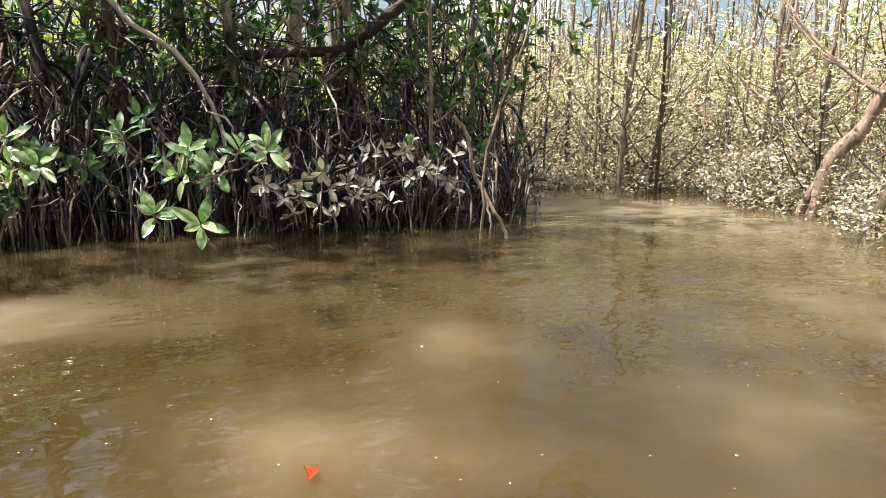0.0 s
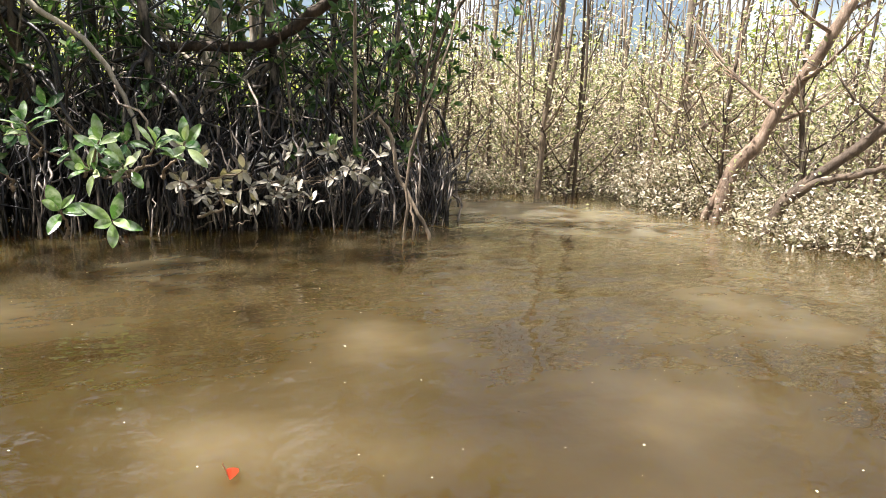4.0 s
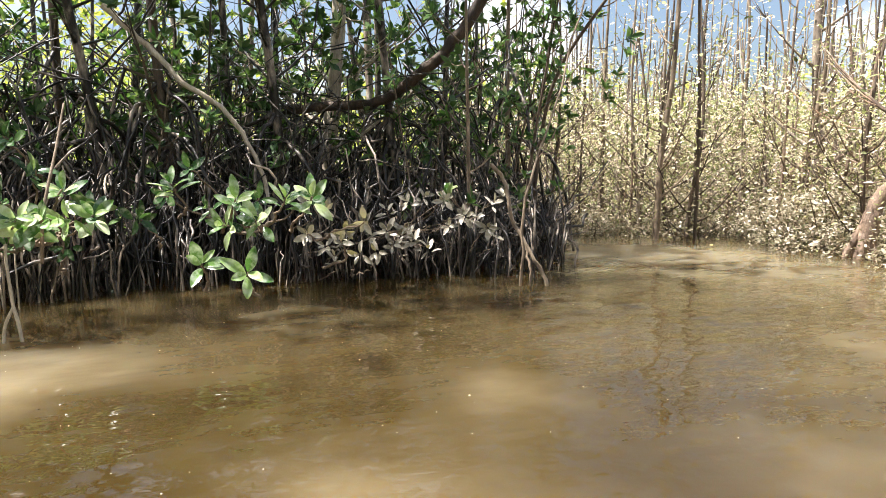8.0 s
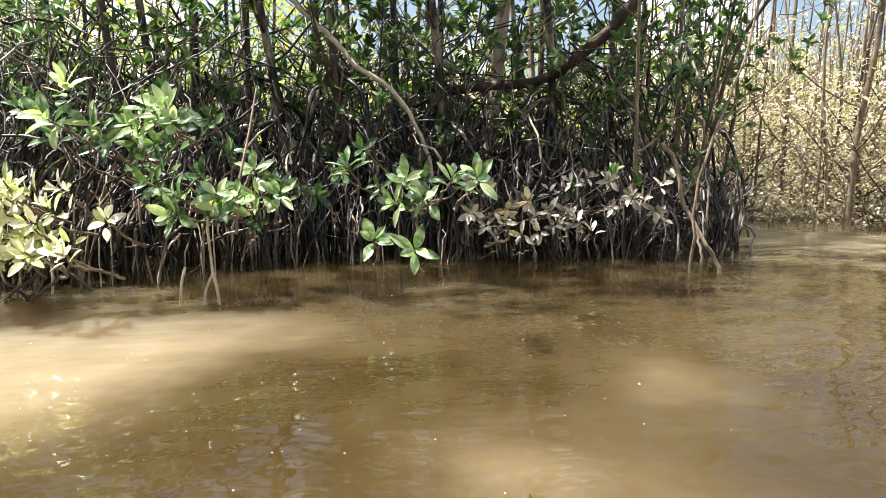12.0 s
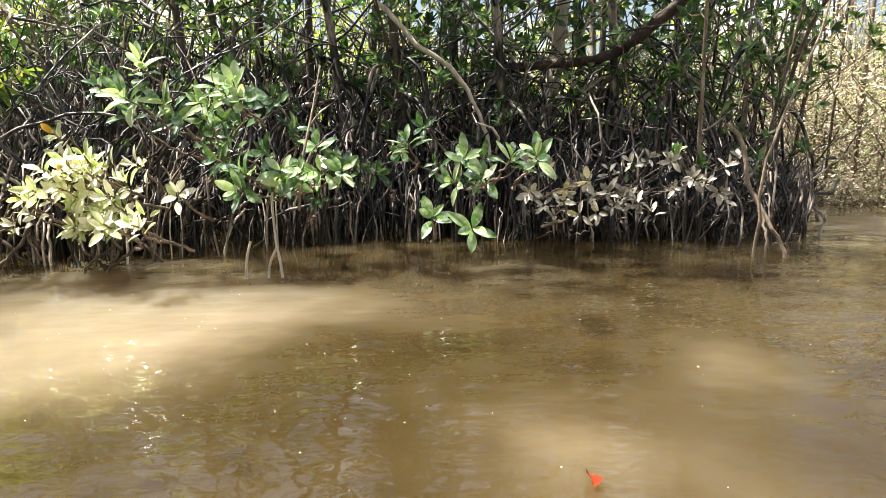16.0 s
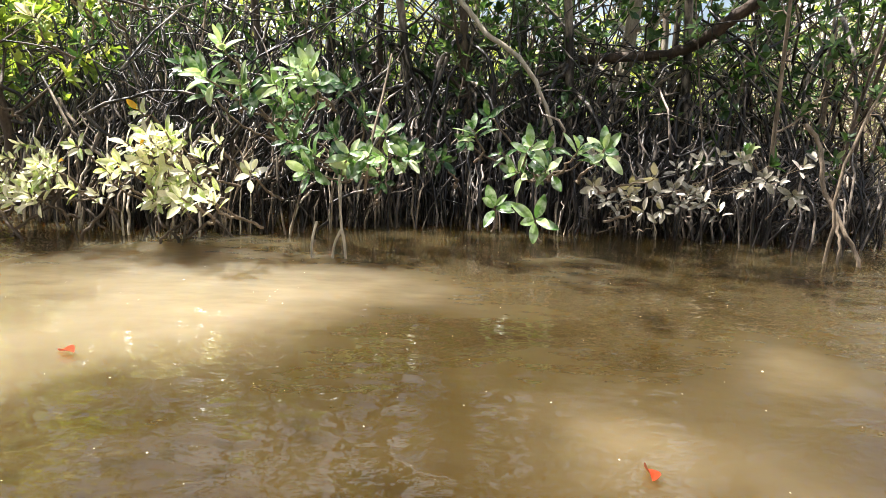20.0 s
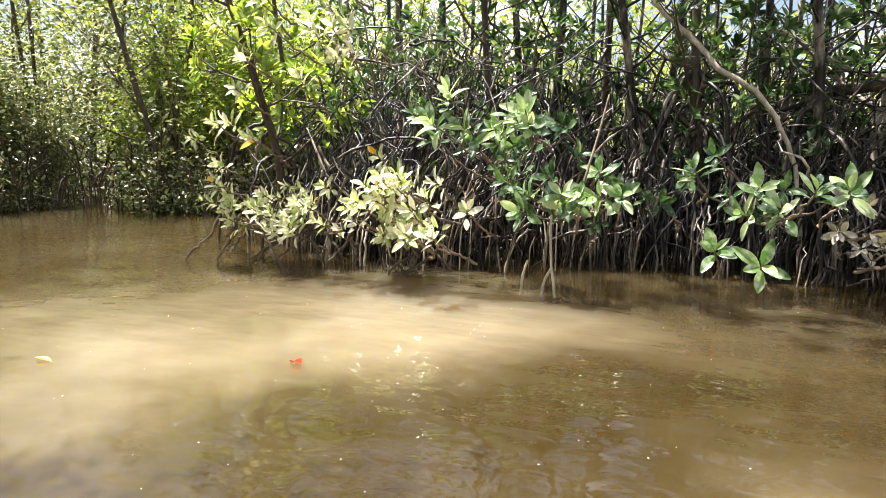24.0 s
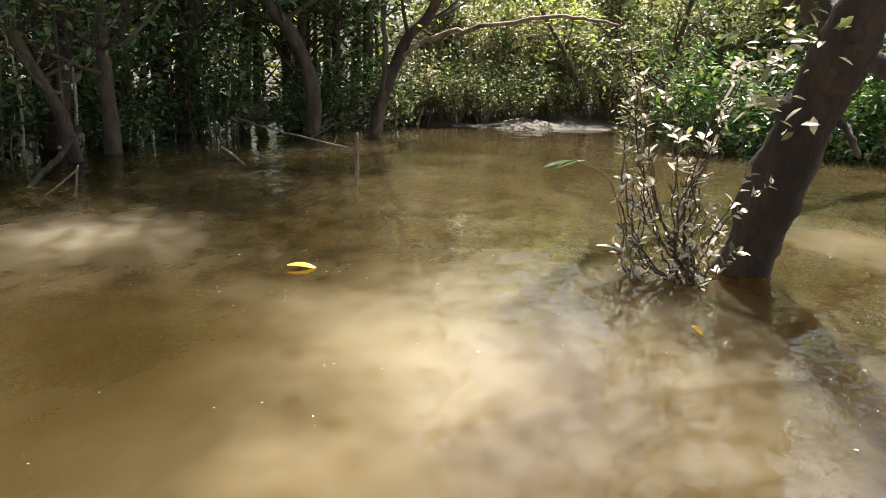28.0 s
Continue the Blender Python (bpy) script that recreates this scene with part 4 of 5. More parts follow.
sprig("dusty grey-brown leaves hanging among the roots", (1.4, 5.3, 0.4), [(0.99, 4.76, 0.54), (0.78, 4.5, 0.45), (1.52, 4.92, 0.71), (1.66, 4.87, 0.67), (2.07, 4.81, 0.66), (1.77, 4.72, 0.56), (0.55, 4.55, 0.5), (1.36, 4.87, 0.46), (1.2, 4.9, 0.62), (2.2, 4.9, 0.72)], 0.09, "silt_and_sun", 6, (-0.3, -0.6, 0.5), stem=0.005, more=22)

# sprigs behind the bright ones, their shade painted into the leaf colour
DARK = "mangrove leaves coloured dark for the shade behind brighter ones"
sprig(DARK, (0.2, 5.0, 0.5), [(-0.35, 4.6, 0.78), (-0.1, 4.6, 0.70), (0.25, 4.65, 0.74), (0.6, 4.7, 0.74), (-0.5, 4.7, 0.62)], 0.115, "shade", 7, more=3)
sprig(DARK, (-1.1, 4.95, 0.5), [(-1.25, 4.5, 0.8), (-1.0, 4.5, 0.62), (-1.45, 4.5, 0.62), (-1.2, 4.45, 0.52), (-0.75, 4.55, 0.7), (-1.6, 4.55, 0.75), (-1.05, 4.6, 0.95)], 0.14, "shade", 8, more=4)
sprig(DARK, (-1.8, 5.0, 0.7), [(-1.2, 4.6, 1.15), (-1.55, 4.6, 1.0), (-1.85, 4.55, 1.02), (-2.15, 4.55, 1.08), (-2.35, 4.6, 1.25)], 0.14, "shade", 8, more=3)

# bare roots and sticks that stand out
y_root = thing("forked_root", (-1.13, 4.18, 0), "pale forked prop root standing in sunlit water", "root")
link("root", Tubes().add(curve([(-0.02, 0.05, 0.55), (-0.02, 0.03, 0.45), (0, 0, 0.2)], 5), 0.009, 0.009, 7, 0.06).mesh("root", ROOT_PALE), y_root)
link("fork", Tubes().add(curve([(0, 0, 0.2), (0.02, -0.01, 0.1), (0.035, 0.02, -0.15)], 5), 0.0105, 0.010, 7, 0.05).mesh("fork", ROOT_PALE), y_root)
link("fork", Tubes().add(curve([(0, 0, 0.2), (-0.05, -0.01, 0.08), (-0.075, 0.0, -0.15)], 5), 0.009, 0.009, 7, 0.05).mesh("fork", ROOT_PALE), y_root)
stub = thing("root_stub", (-1.33, 4.18, 0), "short pale root tip standing in the water", "root")
link("root", Tubes().add(curve([(0.03, 0.02, 0.24), (0.0, 0, 0.1), (-0.01, 0, -0.15)], 5), 0.009, 0.010, 7, 0.06).mesh("root", ROOT_PALE), stub)
twig = thing("bare_twig", (-0.95, 4.22, 0.72), "bare pale twig rising above a leafy sprig", "twig")
link("stem", Tubes().add(curve([(-0.05, 0.1, -0.3), (0, 0, 0), (0.06, 0.15, 0.35), (0.10, 0.27, 0.62)], 5), 0.011, 0.007, 6, 0.05).mesh("stem", TWIG), twig)
bent = thing("fallen_branch", (2.37, 4.54, 0), "pale broken branch slanting down into the water", "branch")
link("stem", Tubes().add(curve([(-0.3, 0.35, 0.95), (-0.19, 0.32, 0.8), (-0.16, 0.2, 0.48), (0, 0, 0.09), (0.03, -0.02, -0.1)], 6, 0.006), 0.018, 0.014, 7, 0.08).mesh("stem", TWIG), bent)
link("fork", Tubes().add(curve([(-0.1, 0.12, 0.3), (-0.1, 0.04, 0.12), (-0.1, 0.0, -0.1)], 5, 0.005), 0.012, 0.009, 6, 0.08).mesh("fork", TWIG), bent)
lean = thing("leaning_sapling", (2.2, 4.6, 0), "thin pale stem leaning beside the thicket", "branch")
link("stem", Tubes().add(curve([(0, 0, -0.15), (0.05, 0.01, 0.69), (0.43, 0.25, 1.41), (0.9, 0.5, 2.6)], 6, 0.008), 0.012, 0.008, 6, 0.06).mesh("stem", TWIG), lean)
pr = thing("pale_root", (-0.43, 5.84, 1.86), "thick pale arched root running down across the tangle", "root")
link("root", Tubes().add(curve([(-0.35, 0.1, 0.35), (0, 0, 0), (0.2, -0.09, -0.24), (0.48, -0.09, -0.43), (0.7, -0.1, -0.76), (0.85, -0.1, -1.3), (0.9, -0.1, -2.0)], 6, 0.006), 0.024, 0.016, 8, 0.06).mesh("root", ROOT_PALE), pr)


# ---- the western reach ----
big = tree("leaning_mangrove", (-3.92, 0.42, 0), [(-0.06, -0.07, -0.35), (0.02, 0.01, 0.12), (0.09, 0.05, 0.44), (0.17, 0.12, 0.78), (0.26, 0.19, 1.08), (0.36, 0.25, 1.39), (0.6, 0.43, 2.4), (0.7, 0.6, 3.6), (0.6, 0.8, 5.0)], 0.152, 0.085, BARK_RUGGED,
           CROWN_DARK, "stout leaning dark-barked mangrove trunk in the water", limbs=12, limb_from=0.62, limb_len=(0.9, 1.7), tips_per=8, style="spray", leaves=12, size=(0.095, 0.042), spread=0.22, sides=24, knobs=0.17, limb_r=0.35)
link("limb", Tubes().add(curve([(0.16, 0.11, 0.84), (0.25, 0.25, 0.79), (0.30, 0.33, 0.66)], 6, 0.008), 0.03, 0.012, 8, 0.08).mesh("limb", BARK_DARK), big, "broken drooping branch stub")
link("limb", Tubes().add(curve([(0.3, 0.25, 1.2), (0.12, 0.05, 1.36), (-0.1, -0.2, 1.52), (-0.2, -0.4, 1.9)], 6, 0.012), 0.045, 0.02, 9, 0.06).mesh("limb", BARK_DARK), big)


def sprouts():
    top = thing("trunk_sprouts", (-3.64, 0.17, 0), "thin shoots with small pale leaves beside the leaning trunk", "shrub")
    tips, axes = [], []
    for k in range(28):
        b = np.array([RNG.normal(0.04, 0.05), RNG.normal(0.0, 0.07), -0.1])
        e = np.array([RNG.normal(0.03, 0.11), RNG.uniform(-0.48, 0.20), RNG.uniform(0.12, 1.15)])
        ln = curve([b, b * 0.55 + e * 0.45 + [0, RNG.normal(-0.07, 0.05), -0.06], e], 9, 0.008)
        link("shoot", Tubes().add(ln, 0.0065, 0.003, 5).mesh("shoot", BARK_DARK), top)
        for i in range(6 if k % 2 else 9, len(ln), 2):
            tips.append(ln[i])
            axes.append(ln[i] - ln[i - 1] + RNG.normal(0, 0.01, 3))
        tips += [ln[-1]]
        axes += [ln[-1] - ln[-2]]
    tips, axes = np.array(tips), np.array(axes)
    axes /= np.linalg.norm(axes, axis=1, keepdims=True)
    v, f = tufts(tips, axes, 4, 0.056, 0.027, (0.6, 1.3))
    link("foliage", mesh_of("foliage", v, f, CROWN_PINK), top)
    up = RNG.normal(0, 1, (32, 3)) * [0.2, 0.26, 0.2] + [0, -0.02, 1.2]
    v, f = sprays(up, 6, 0.07, 0.065, 0.028)
    link("foliage", mesh_of("foliage", v, f, CROWN_BANK), top, "green upper leaves")
    side = RNG.normal(0, 1, (16, 3)) * [0.08, 0.10, 0.10] + [0.3, 0.14, 0.95]
    v, f = sprays(side, 5, 0.04, 0.07, 0.028)
    link("foliage", mesh_of("foliage", v, f, CROWN_PINK), top)
    return top


sprouts()
arch = thing("arching_sprig", (-3.54, -0.23, 0.05), "arching shoot with a few broad dark leaves over the water", "shrub")
link("stem", Tubes().add(curve([(0.0, 0.1, -0.12), (0, 0, 0.18), (0.09, -0.1, 0.46), (0.19, -0.27, 0.56)], 6), 0.005, 0.003, 6).mesh("stem", TWIG), arch)
for k in range(3):
    m = Matrix.Translation((0.17 + 0.01 * k, -0.22 - 0.03 * k, 0.555)) @ Matrix.Rotation(-1.6 + 0.35 * (k - 1), 4, "Z") @ Matrix.Rotation(0.25, 4, "Y") @ Matrix.Scale(0.13, 4)
    link("leaf", SETS["green"][k], arch, at=m)

# the steep upper trunk and crown, out of view, are added for shade
tree("slanting_mangrove", (-8.97, 3.96, 0), [(0, 0, -0.3), (0.25, -0.25, 0.18), (0.84, -0.81, 0.62), (1.62, -1.56, 0.97), (2.4, -2.34, 1.25), (3.2, -3.1, 1.62), (4.0, -3.9, 2.3), (4.1, -4.0, 3.8), (3.8, -3.9, 5.6)], 0.12, 0.045, BARK_DARK, CROWN_DARK,
     "dark mangrove trunk slanting low over the water", limbs=18, limb_from=0.3, limb_len=(0.6, 1.5), tips_per=8, style="spray", leaves=11, size=(0.08, 0.036), spread=0.2, sides=10)
fb = tree("forked_bank_tree", (-9.21, -3.38, 0), [(0, 0, -0.2), (-0.02, 0.1, 0.3), (-0.04, 0.22, 0.69), (-0.12, 0.5, 1.36), (-0.11, 0.87, 1.81), (0, 1.2, 3.2), (0.1, 1.2, 5.0)], 0.10, 0.05, BARK_DARK, CROWN_SUN,
          "crooked forked tree on the muddy bank", limbs=8, limb_from=0.5, limb_len=(0.7, 1.6), tips_per=6, style="spray", leaves=9, size=(0.08, 0.035), spread=0.2, sides=9)
link("limb", Tubes().add(curve([(-0.08, 0.4, 1.1), (-0.1, 0.81, 1.33), (0.17, 1.52, 1.48), (0.47, 2.58, 1.59), (0.6, 3.2, 1.5)], 7, 0.012), 0.045, 0.015, 7, 0.06).mesh("limb", BARK_TAN), fb)
link("stem", Tubes().add(curve([(0.02, -0.02, -0.2), (0.02, 0.18, 0.5), (0.0, 0.2, 1.3), (0.1, 0.1, 3.0)], 7, 0.01), 0.06, 0.03, 8, 0.06).mesh("stem", BARK_BROWN), fb)
# dark crown leaves carry part of the bank's shade in their colour
DARKTREE = dict(limbs=12, limb_from=0.1, limb_len=(0.6, 1.5), tips_per=8, style="spray", leaves=14, size=(0.095, 0.042), spread=0.22, group="bank trees")
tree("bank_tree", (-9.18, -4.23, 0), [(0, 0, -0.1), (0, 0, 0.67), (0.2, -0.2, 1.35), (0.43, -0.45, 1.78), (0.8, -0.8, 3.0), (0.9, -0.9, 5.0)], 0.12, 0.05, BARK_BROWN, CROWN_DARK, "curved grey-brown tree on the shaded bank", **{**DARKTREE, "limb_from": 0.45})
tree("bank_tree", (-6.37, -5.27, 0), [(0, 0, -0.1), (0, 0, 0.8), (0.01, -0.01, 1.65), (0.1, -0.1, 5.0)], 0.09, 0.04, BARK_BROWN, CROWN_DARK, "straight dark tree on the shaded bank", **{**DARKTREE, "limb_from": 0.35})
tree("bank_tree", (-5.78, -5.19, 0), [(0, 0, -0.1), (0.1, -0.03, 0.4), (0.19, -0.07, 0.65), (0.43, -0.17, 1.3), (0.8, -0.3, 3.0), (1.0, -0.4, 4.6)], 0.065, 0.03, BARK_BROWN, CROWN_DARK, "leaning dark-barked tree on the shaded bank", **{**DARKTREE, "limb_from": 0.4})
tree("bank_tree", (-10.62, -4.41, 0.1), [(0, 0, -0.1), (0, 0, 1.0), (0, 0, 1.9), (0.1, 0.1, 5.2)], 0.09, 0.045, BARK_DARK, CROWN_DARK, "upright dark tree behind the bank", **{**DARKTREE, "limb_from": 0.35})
tree("thin_bank_tree", (-12.85, -0.35, 0), [(0, 0, -0.1), (0.1, -0.25, 0.6), (0.21, -0.57, 1.28), (0.34, -1.1, 2.13), (0.6, -1.9, 3.8)], 0.05, 0.025, BARK_BROWN, CROWN_SUN, "thin leaning tree on the far bank", **{**DARKTREE, "limb_from": 0.5, "limbs": 7})


def leafy_tree(h, leaf, label, n=15, low=90):
    lean = RNG.normal(0, 0.4, 2)
    return tree("leafy_tree", (0, 0, 0), [(0, 0, -0.2), (lean[0] * 0.1, lean[1] * 0.1, 0.8), (lean[0] * 0.4, lean[1] * 0.4, h * 0.45), (lean[0], lean[1], h)], RNG.uniform(0.05, 0.09), 0.025, BARK_BROWN, leaf, label,
                limbs=15, limb_from=0.08, limb_len=(0.7, 1.5), tips_per=8, style="spray", leaves=n, size=(0.10, 0.046), spread=0.22, group="trees on the banks", low=low, sides=7, joined=True)


def on_west(x, y):
    if (y < 0.8 and x < -15.3) or y < 0.3:
        return False
    sun_side = x < -10.6 - 0.5 * max(0, 2.5 - abs(y)) and y > -3.5 and not (abs(y - 7.6) < 0.9 and x > -12.5)
    return (sun_side and y < 9) or (y > 8.0 and x < -5.6 and y < 15) or (-8.8 < x < -6.4 and y > 7.7 and y < 12)


def on_south(x, y):
    return y < -5.6 + 0.15 * (x + 5) and y > -15 and -15 < x < 3 or (x < -10 and -15 < y < -4.4)


scatter([leafy_tree(4.4, CROWN_BANK, "leafy sunlit tree crowding the creek bank"), leafy_tree(5.0, CROWN_BANK, "leafy sunlit tree crowding the creek bank"), leafy_tree(4.0, CROWN_BANK, "leafy sunlit tree crowding the creek bank")],
        spots_in(60, on_west, (-19, -4, -5, 14), 0.9))
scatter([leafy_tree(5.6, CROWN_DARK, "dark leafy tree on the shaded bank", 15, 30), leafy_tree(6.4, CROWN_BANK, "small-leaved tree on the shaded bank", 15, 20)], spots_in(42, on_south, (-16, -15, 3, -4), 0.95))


scatter([pole_tree(h, r, b, "thin bare stem on the shaded bank") for h, r, b in ((2.6, 0.02, ROOT_PALE), (3.2, 0.03, BARK_BROWN), (2.2, 0.014, BARK_PALE))], spots_in(34, lambda x, y: -7.4 < y - 0.15 * (x + 5) < -5.1, (-11, -8, -3.5, -4), 0.25))


def tall_tree(h, leaf, label):
    lean = RNG.normal(0, 0.5, 2)
    return tree("tall_tree", (0, 0, 0), [(0, 0, -0.2), (lean[0] * 0.1, lean[1] * 0.1, 1.2), (lean[0] * 0.4, lean[1] * 0.4, h * 0.45), (lean[0], lean[1], h)], RNG.uniform(0.08, 0.12), 0.03, BARK_BROWN, leaf, label,
                limbs=20, limb_from=0.26, limb_len=(1.2, 2.4), tips_per=9, style="spray", leaves=13, size=(0.15, 0.07), spread=0.32, group="tall trees on the banks", sides=8, joined=True)


# added to darken the bank: the shading crowns rise out of view
scatter([tall_tree(h, CROWN_DARK, "tall dark-crowned tree shading the bank") for h in (8.5, 7.6, 9.4)], spots_in(24, lambda x, y: (-13 < x < -6.3 and -11 < y < -5.9 + 0.15 * (x + 5)) or (x < -10.6 and -9 < y < -4.2), (-14, -11, 1, -4), 1.35))
# added trees whose unseen crowns are set to cast shade on creek and bank
for x, y, ex, ey, h in ((-6.4, -6.0, -6.8, -1.6, 6.4), (-8.4, -5.8, -8.6, -2.0, 6.6), (-10.4, -6.0, -10.6, -3.5, 6.0), (-9.0, -6.2, -9.3, -3.8, 5.6), (-7.6, -6.1, -8.0, -4.0, 6.0), (-6.6, -6.3, -6.9, -4.1, 5.6)):
    tree("overhanging_tree", (x, y, 0), [(0, 0, -0.2), ((ex - x) * 0.1, (ey - y) * 0.1, 1.8), ((ex - x) * 0.45, (ey - y) * 0.45, 4.2), ((ex - x) * 0.8, (ey - y) * 0.8, h - 0.5), (ex - x, ey - y, h)], 0.11, 0.035, BARK_BROWN, CROWN_DARK,
         "added bank tree, crown out of view, shading creek and bank", limbs=18, limb_from=0.72, limb_len=(0.8, 1.6), tips_per=9, style="spray", leaves=11, size=(0.13, 0.06), spread=0.3, group="overhanging trees", limb_r=0.3)


def bank_tangle():
    tb = Tubes()
    for _ in range(480):
        u = RNG.uniform(0, 1)
        x, y = np.interp(u, [0, 0.3, 0.45, 0.7, 1], [-6.2, -8.8, -10.2, -10.9, -13.2]), np.interp(u, [0, 0.3, 0.45, 0.7, 1], [7.9, 7.5, 6.4, 4.2, 0.6])
        x, y = x + RNG.normal(0, 0.35), y + RNG.normal(0.2, 0.35)
        h = RNG.uniform(0.2, 1.1)
        d = RNG.normal(0, 0.3, 2)
        r = RNG.uniform(0.006, 0.018)
        tb.add(curve([(x + d[0], y + d[1], h), (x + d[0] * 0.4, y + d[1] * 0.4, h * 0.6), (x, y, -0.2)], 3, 0.015), r, r * 0.7, 5)
    return tagged(new("bank_root_tangle", tb.mesh("bank_root_tangle", BARK_DARK)), "dark tangle of roots and twigs along the far bank", "roots", kind="stuff")


bank_tangle()


def behind(x, y):
    return x > 2 and y < -2.5 and 5.5 < math.hypot(x, y) < 14 and y < 0.2 * x - 3.5


scatter([leafy_tree(5.2, CROWN_OLIVE, "leafy tree on the bank behind the boat"), leafy_tree(4.4, CROWN_OLIVE, "leafy tree on the bank behind the boat")], spots_in(16, behind, (2, -14, 14, -2), 1.3))

protos = [shrub(h, CROWN_OLIVE, "low leafy bush on the muddy bank", n, 16, (0.075, 0.034)) for h, n in ((0.8, 13), (1.1, 14))]
scatter(protos, [(-11.4, 3.2), (-10.9, 4.0), (-11.6, 4.9), (-11.9, 1.9), (-12.6, 1.0), (-13.4, 0.4), (-14.0, -0.6), (-13.4, -1.6), (-12.7, -2.6), (-11.6, -3.4), (-8.4, 8.0), (-7.6, 8.1), (-9.3, 8.3), (-10.2, 5.8), (-10.6, 5.0), (-7.0, 8.0), (-12.0, -1.2 - 1.6), (-10.4, -3.9)], (0.8, 1.3))


protos = [shrub(h, CROWN_BANK, "tall leafy bush hanging over the muddy bank", n, 30, (0.09, 0.04)) for h, n in ((2.6, 20), (3.2, 22), (2.0, 18))]
# bushes like those above, painted brighter for the sun on this bank
scatter([shrub(h, CROWN_SUN, "tall leafy bush coloured bright for sun over the muddy bank", n, 30, (0.09, 0.04)) for h, n in ((2.6, 20), (3.2, 22))], [(-6.3, 8.1), (-7.1, 8.3), (-7.9, 8.5), (-8.8, 8.6), (-9.6, 8.4), (-6.7, 8.8), (-7.5, 9.0), (-8.4, 9.2), (-5.9, 8.9)], (0.85, 1.35))
scatter(protos, [(-10.6, 7.4), (-11.2, 7.0), (-11.6, 6.0), (-10.9, 6.6), (-10.8, 5.7), (-11.1, 4.7), (-11.3, 3.7), (-11.9, 2.7), (-12.4, 1.7), (-13.1, 0.9), (-13.9, -0.1), (-13.8, -1.1), (-13.3, -2.1), (-12.6, -3.0), (-11.9, 5.3), (-12.2, 4.0), (-12.9, 2.6)], (0.85, 1.35))
protos = [shrub(h, CROWN_OLIVE, "tall sunlit bush at the bend of the creek", n, 30, (0.10, 0.045)) for h, n in ((2.6, 16), (2.0, 15))]
scatter(protos, [(-13.9, -2.0), (-13.2, -2.7), (-13.6, -1.2), (-12.9, -3.2), (-14.6, -1.9), (-15.2, -2.9), (-15.6, -1.1), (-14.3, -3.3), (-16.0, -2.2), (-15.4, -0.2), (-14.9, -4.0), (-16.4, -3.4), (-14.9, -0.8)], (0.9, 1.3))
scatter(protos[:1], [(-17.0, -0.6), (-17.4, -1.8), (-17.2, -2.9), (-17.6, 0.4), (-18.2, -3.8), (-18.0, -1.0), (-16.6, 0.4), (-18.4, -2.4)], (1.5, 1.9))
# bushes added dark: the leaf colour stands for shade under the banks
protos = [shrub(h, CROWN_DARK, "leafy bush coloured dark for the shade at the bank foot", n, 16, (0.085, 0.038)) for h, n in ((1.0, 15), (1.4, 16))]
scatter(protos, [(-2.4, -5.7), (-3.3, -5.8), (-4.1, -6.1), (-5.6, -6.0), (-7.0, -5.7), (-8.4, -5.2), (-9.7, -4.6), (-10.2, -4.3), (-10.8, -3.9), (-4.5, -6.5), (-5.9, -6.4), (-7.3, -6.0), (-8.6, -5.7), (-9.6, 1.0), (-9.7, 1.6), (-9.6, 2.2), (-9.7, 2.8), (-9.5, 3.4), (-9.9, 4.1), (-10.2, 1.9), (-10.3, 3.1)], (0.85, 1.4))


scatter([shrub(h, CROWN_BANK, "low leafy bush hanging over the far waterline", n, 18, (0.075, 0.034)) for h, n in ((0.8, 15), (1.1, 16))],
        [(-11.4, -3.3), (-11.7, -2.7), (-12.1, -2.2), (-12.4, -1.6), (-12.8, -1.1), (-13.0, -0.5), (-13.3, 0.0), (-11.9, -3.1), (-12.5, -2.6), (-12.9, -1.9), (-10.6, -3.6), (-8.1, 7.5), (-8.9, 7.6), (-7.3, 7.6), (-10.2, 7.0), (-10.3, 6.3)], (0.8, 1.3))


def far_woods():
    """The distant tree line, one mass of leaf clumps all round."""
    n = 6500
    a = RNG.uniform(0, 2 * np.pi, n)
    west = np.clip(-np.cos(a + 0.15) * 1.6, 0, 1)
    d = RNG.uniform(18, 34, n) - 1.5 * west
    z = RNG.uniform(0, 1, n) ** 0.8 * (2.9 + 4.1 * west + 0.9 * np.sin(7 * a) * np.sin(17 * a + 1))
    v, f = sprays(np.stack([np.cos(a) * d, np.sin(a) * d, z + 0.1], -1), 14, 0.5, 0.26, 0.13)
    return tagged(new("far_woods", mesh_of("far_woods", v, f, CROWN_FAR)), "distant sunlit mangrove woods round the creek", "woods", kind="stuff")


far_woods()


# ---- sticks in the water and floating things ----
def stick(name, place, line, r0, r1, label, bark=TWIG):
    t = thing(name, place, label, "stick")
    link("stem", Tubes().add(curve(line, 5, 0.004), r0, r1, 6, 0.08).mesh("stem", bark), t)
    return t


stick("stake", (-5.64, -2.33, 0), [(0, 0, -0.2), (0.0, 0, 0.2), (0.01, 0.01, 0.42)], 0.022, 0.018, "short pale stake standing in the water")
s = stick("broken_twig", (-4.38, -4.03, 0), [(0.05, 0.02, -0.1), (0, 0, 0.02), (-0.02, 0.03, 0.22)], 0.01, 0.008, "pale broken twigs standing in a small triangle")
link("twig", Tubes().add(curve([(-0.02, 0.03, 0.2), (0.05, -0.12, 0.06), (0.06, -0.22, 0.0)], 4), 0.008, 0.006, 6).mesh("twig", TWIG), s)
stick("floating_stick", (-6.5, -3.95, 0.0), [(-0.35, -0.35, 0.06), (0, 0, 0.03), (0.4, 0.36, -0.02)], 0.018, 0.012, "thin stick lying in the shallow water")
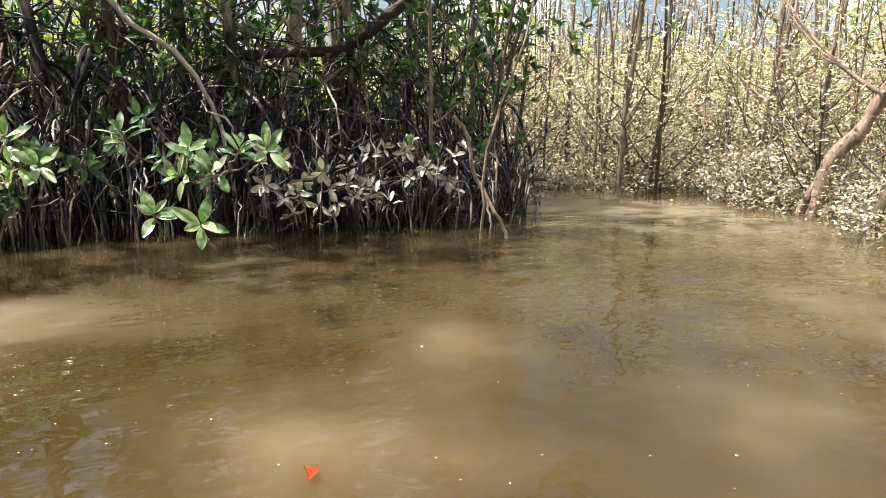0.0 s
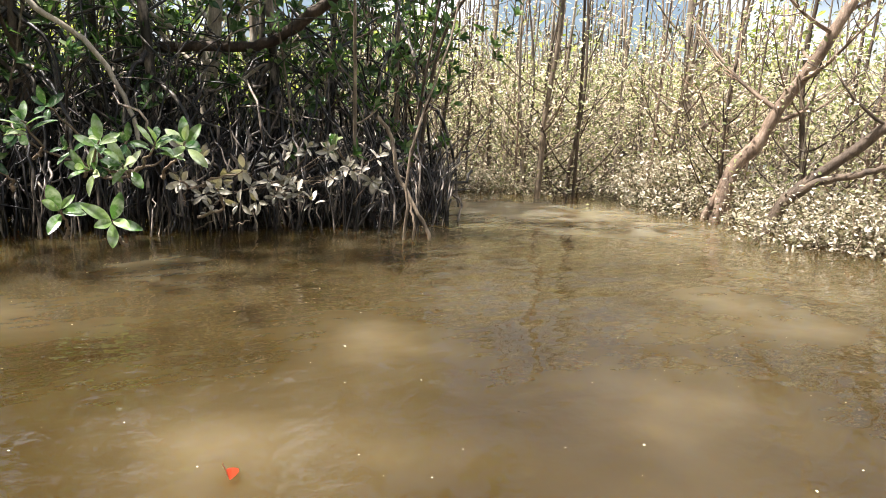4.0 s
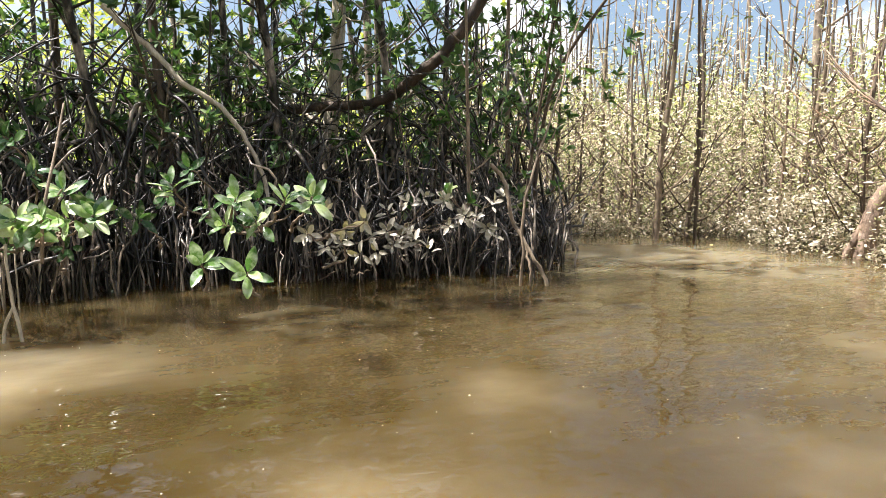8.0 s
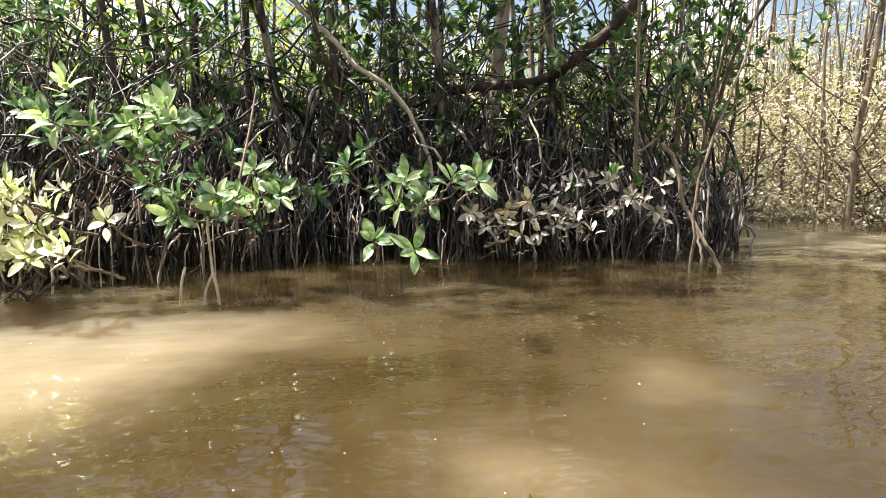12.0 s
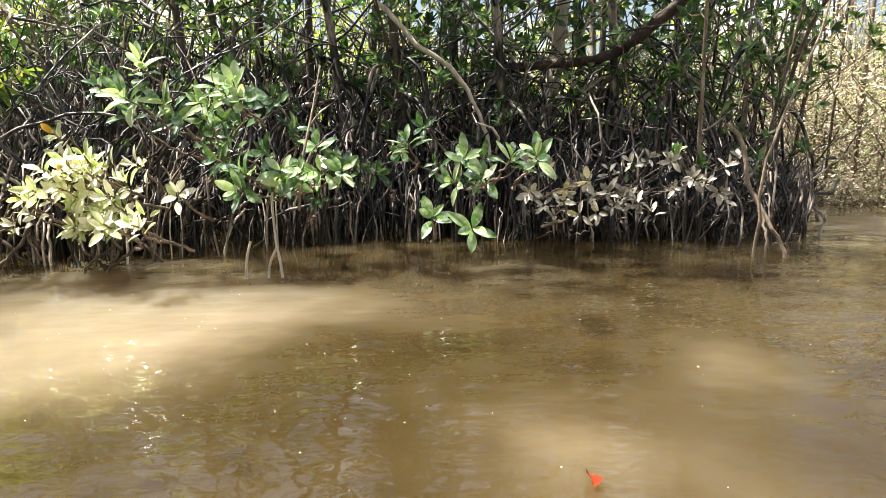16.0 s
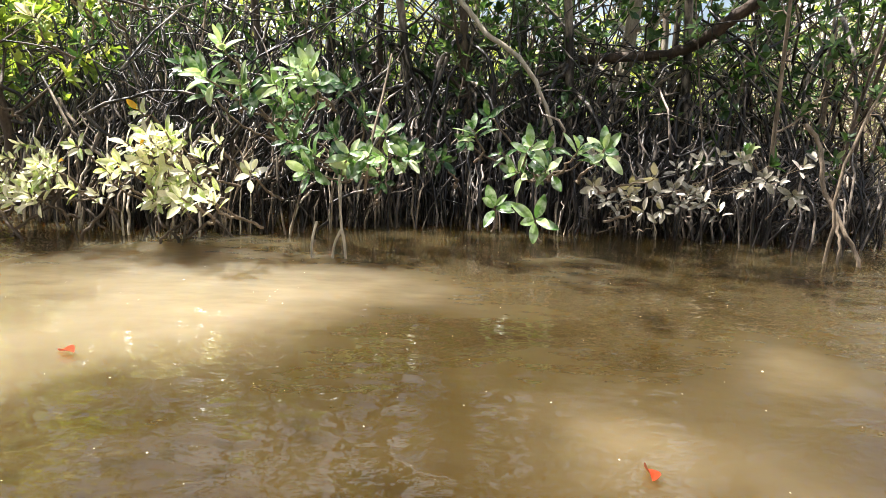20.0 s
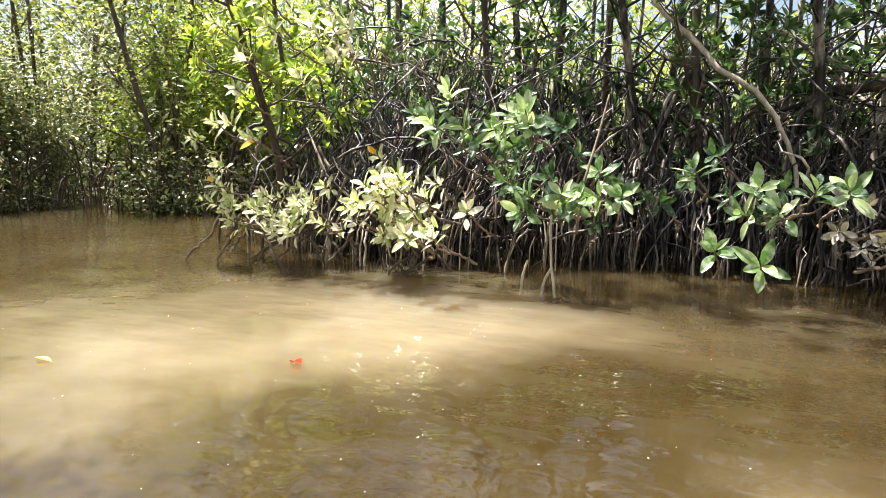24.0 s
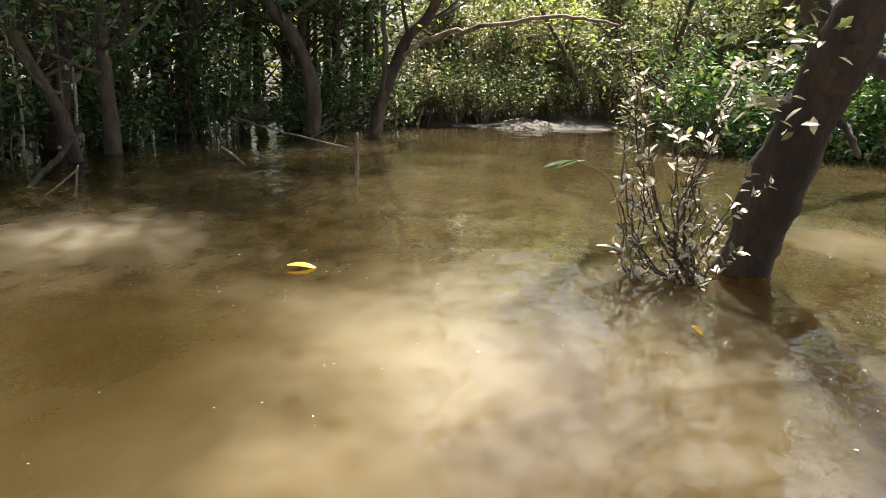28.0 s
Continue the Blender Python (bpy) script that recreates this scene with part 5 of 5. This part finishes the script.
stick("dark_bough", (-4.46, -4.6, 0.0), [(0.1, 0.1, -0.05), (-0.3, -0.1, 0.03), (-0.9, -0.4, 0.12), (-1.5, -0.7, 0.3)], 0.02, 0.035, "dark wet bough lying at the bank", BARK_DARK)
b = stick("fallen_branch", (-8.0, -3.92, 0.0), [(0.1, 0.8, -0.03), (0, 0, 0.1), (0.08, -0.4, 0.19), (0.1, -0.8, 0.29)], 0.011, 0.016, "bare fallen branch reaching out from the bank")
for k in range(5):
    link("twig", Tubes().add(branch_line((0.05, 0.5 - 0.3 * k, 0.05 + 0.05 * k), (RNG.normal(0, 1), 0.8, 0.35), 0.5, 0.1, 5), 0.009, 0.003, 5).mesh("twig", TWIG), b)


def floating_leaf(place, turn, size, material, label, curl=0.35, fold=0.5, tilt=0.0):
    me = big_leaf(material, curl, fold, 0.24)
    ob = tagged(new("floating_leaf", me), label, "leaf", "leaves afloat")
    ob.matrix_basis = Matrix.Translation((place[0], place[1], 0.012 + size * curl * 0.25)) @ Matrix.Rotation(turn, 4, "Z") @ Matrix.Rotation(tilt, 4, "X") @ Matrix.Scale(size, 4)


floating_leaf((-1.8, 2.32), 2.6, 0.11, LEAF_RED, "curled red-brown leaf floating on the water", 0.2, 0.6)
floating_leaf((0.28, 1.62), 1.4, 0.10, LEAF_RED, "bright red curled leaf afloat", 0.25, 0.7, 0.5)
floating_leaf((-3.24, -1.85), 1.9, 0.15, LEAF_YELLOW, "orange-yellow leaf floating on still water", 0.15, 0.3)
floating_leaf((-2.98, 0.03), 0.5, 0.07, LEAF_YELLOW, "small yellow leaf floating near the trunk", 0.2, 0.4)
floating_leaf((-4.14, -0.34), 1.7, 0.12, LEAF_SILT, "pale leaf floating beside the sprouting trunk", 0.1, 0.2)
floating_leaf((-2.99, 1.89), 0.3, 0.08, LEAF_YELLOW, "small yellow leaf afloat in open water", 0.2, 0.3)


def specks():
    n = 900
    x, y = RNG.uniform(-6, 5, n), RNG.uniform(-2.5, 5, n)
    s = RNG.uniform(0.0015, 0.0036, n) * np.where(RNG.uniform(0, 1, n) < 0.06, 2.2, 1)
    a = RNG.uniform(0, 6.28, n)
    way = np.stack([np.cos(a), np.sin(a), 0 * a], -1)
    v, f = leaf_arrays(np.stack([x, y, 0 * x + 0.004], -1), way, np.tile([0, 0, 1.0], (n, 1)), s * 2, s * 1.6)
    return tagged(new("floating_specks", mesh_of("floating_specks", v, f, SPECK)), "tiny pale specks of debris afloat on the creek", "debris", kind="stuff")


specks()
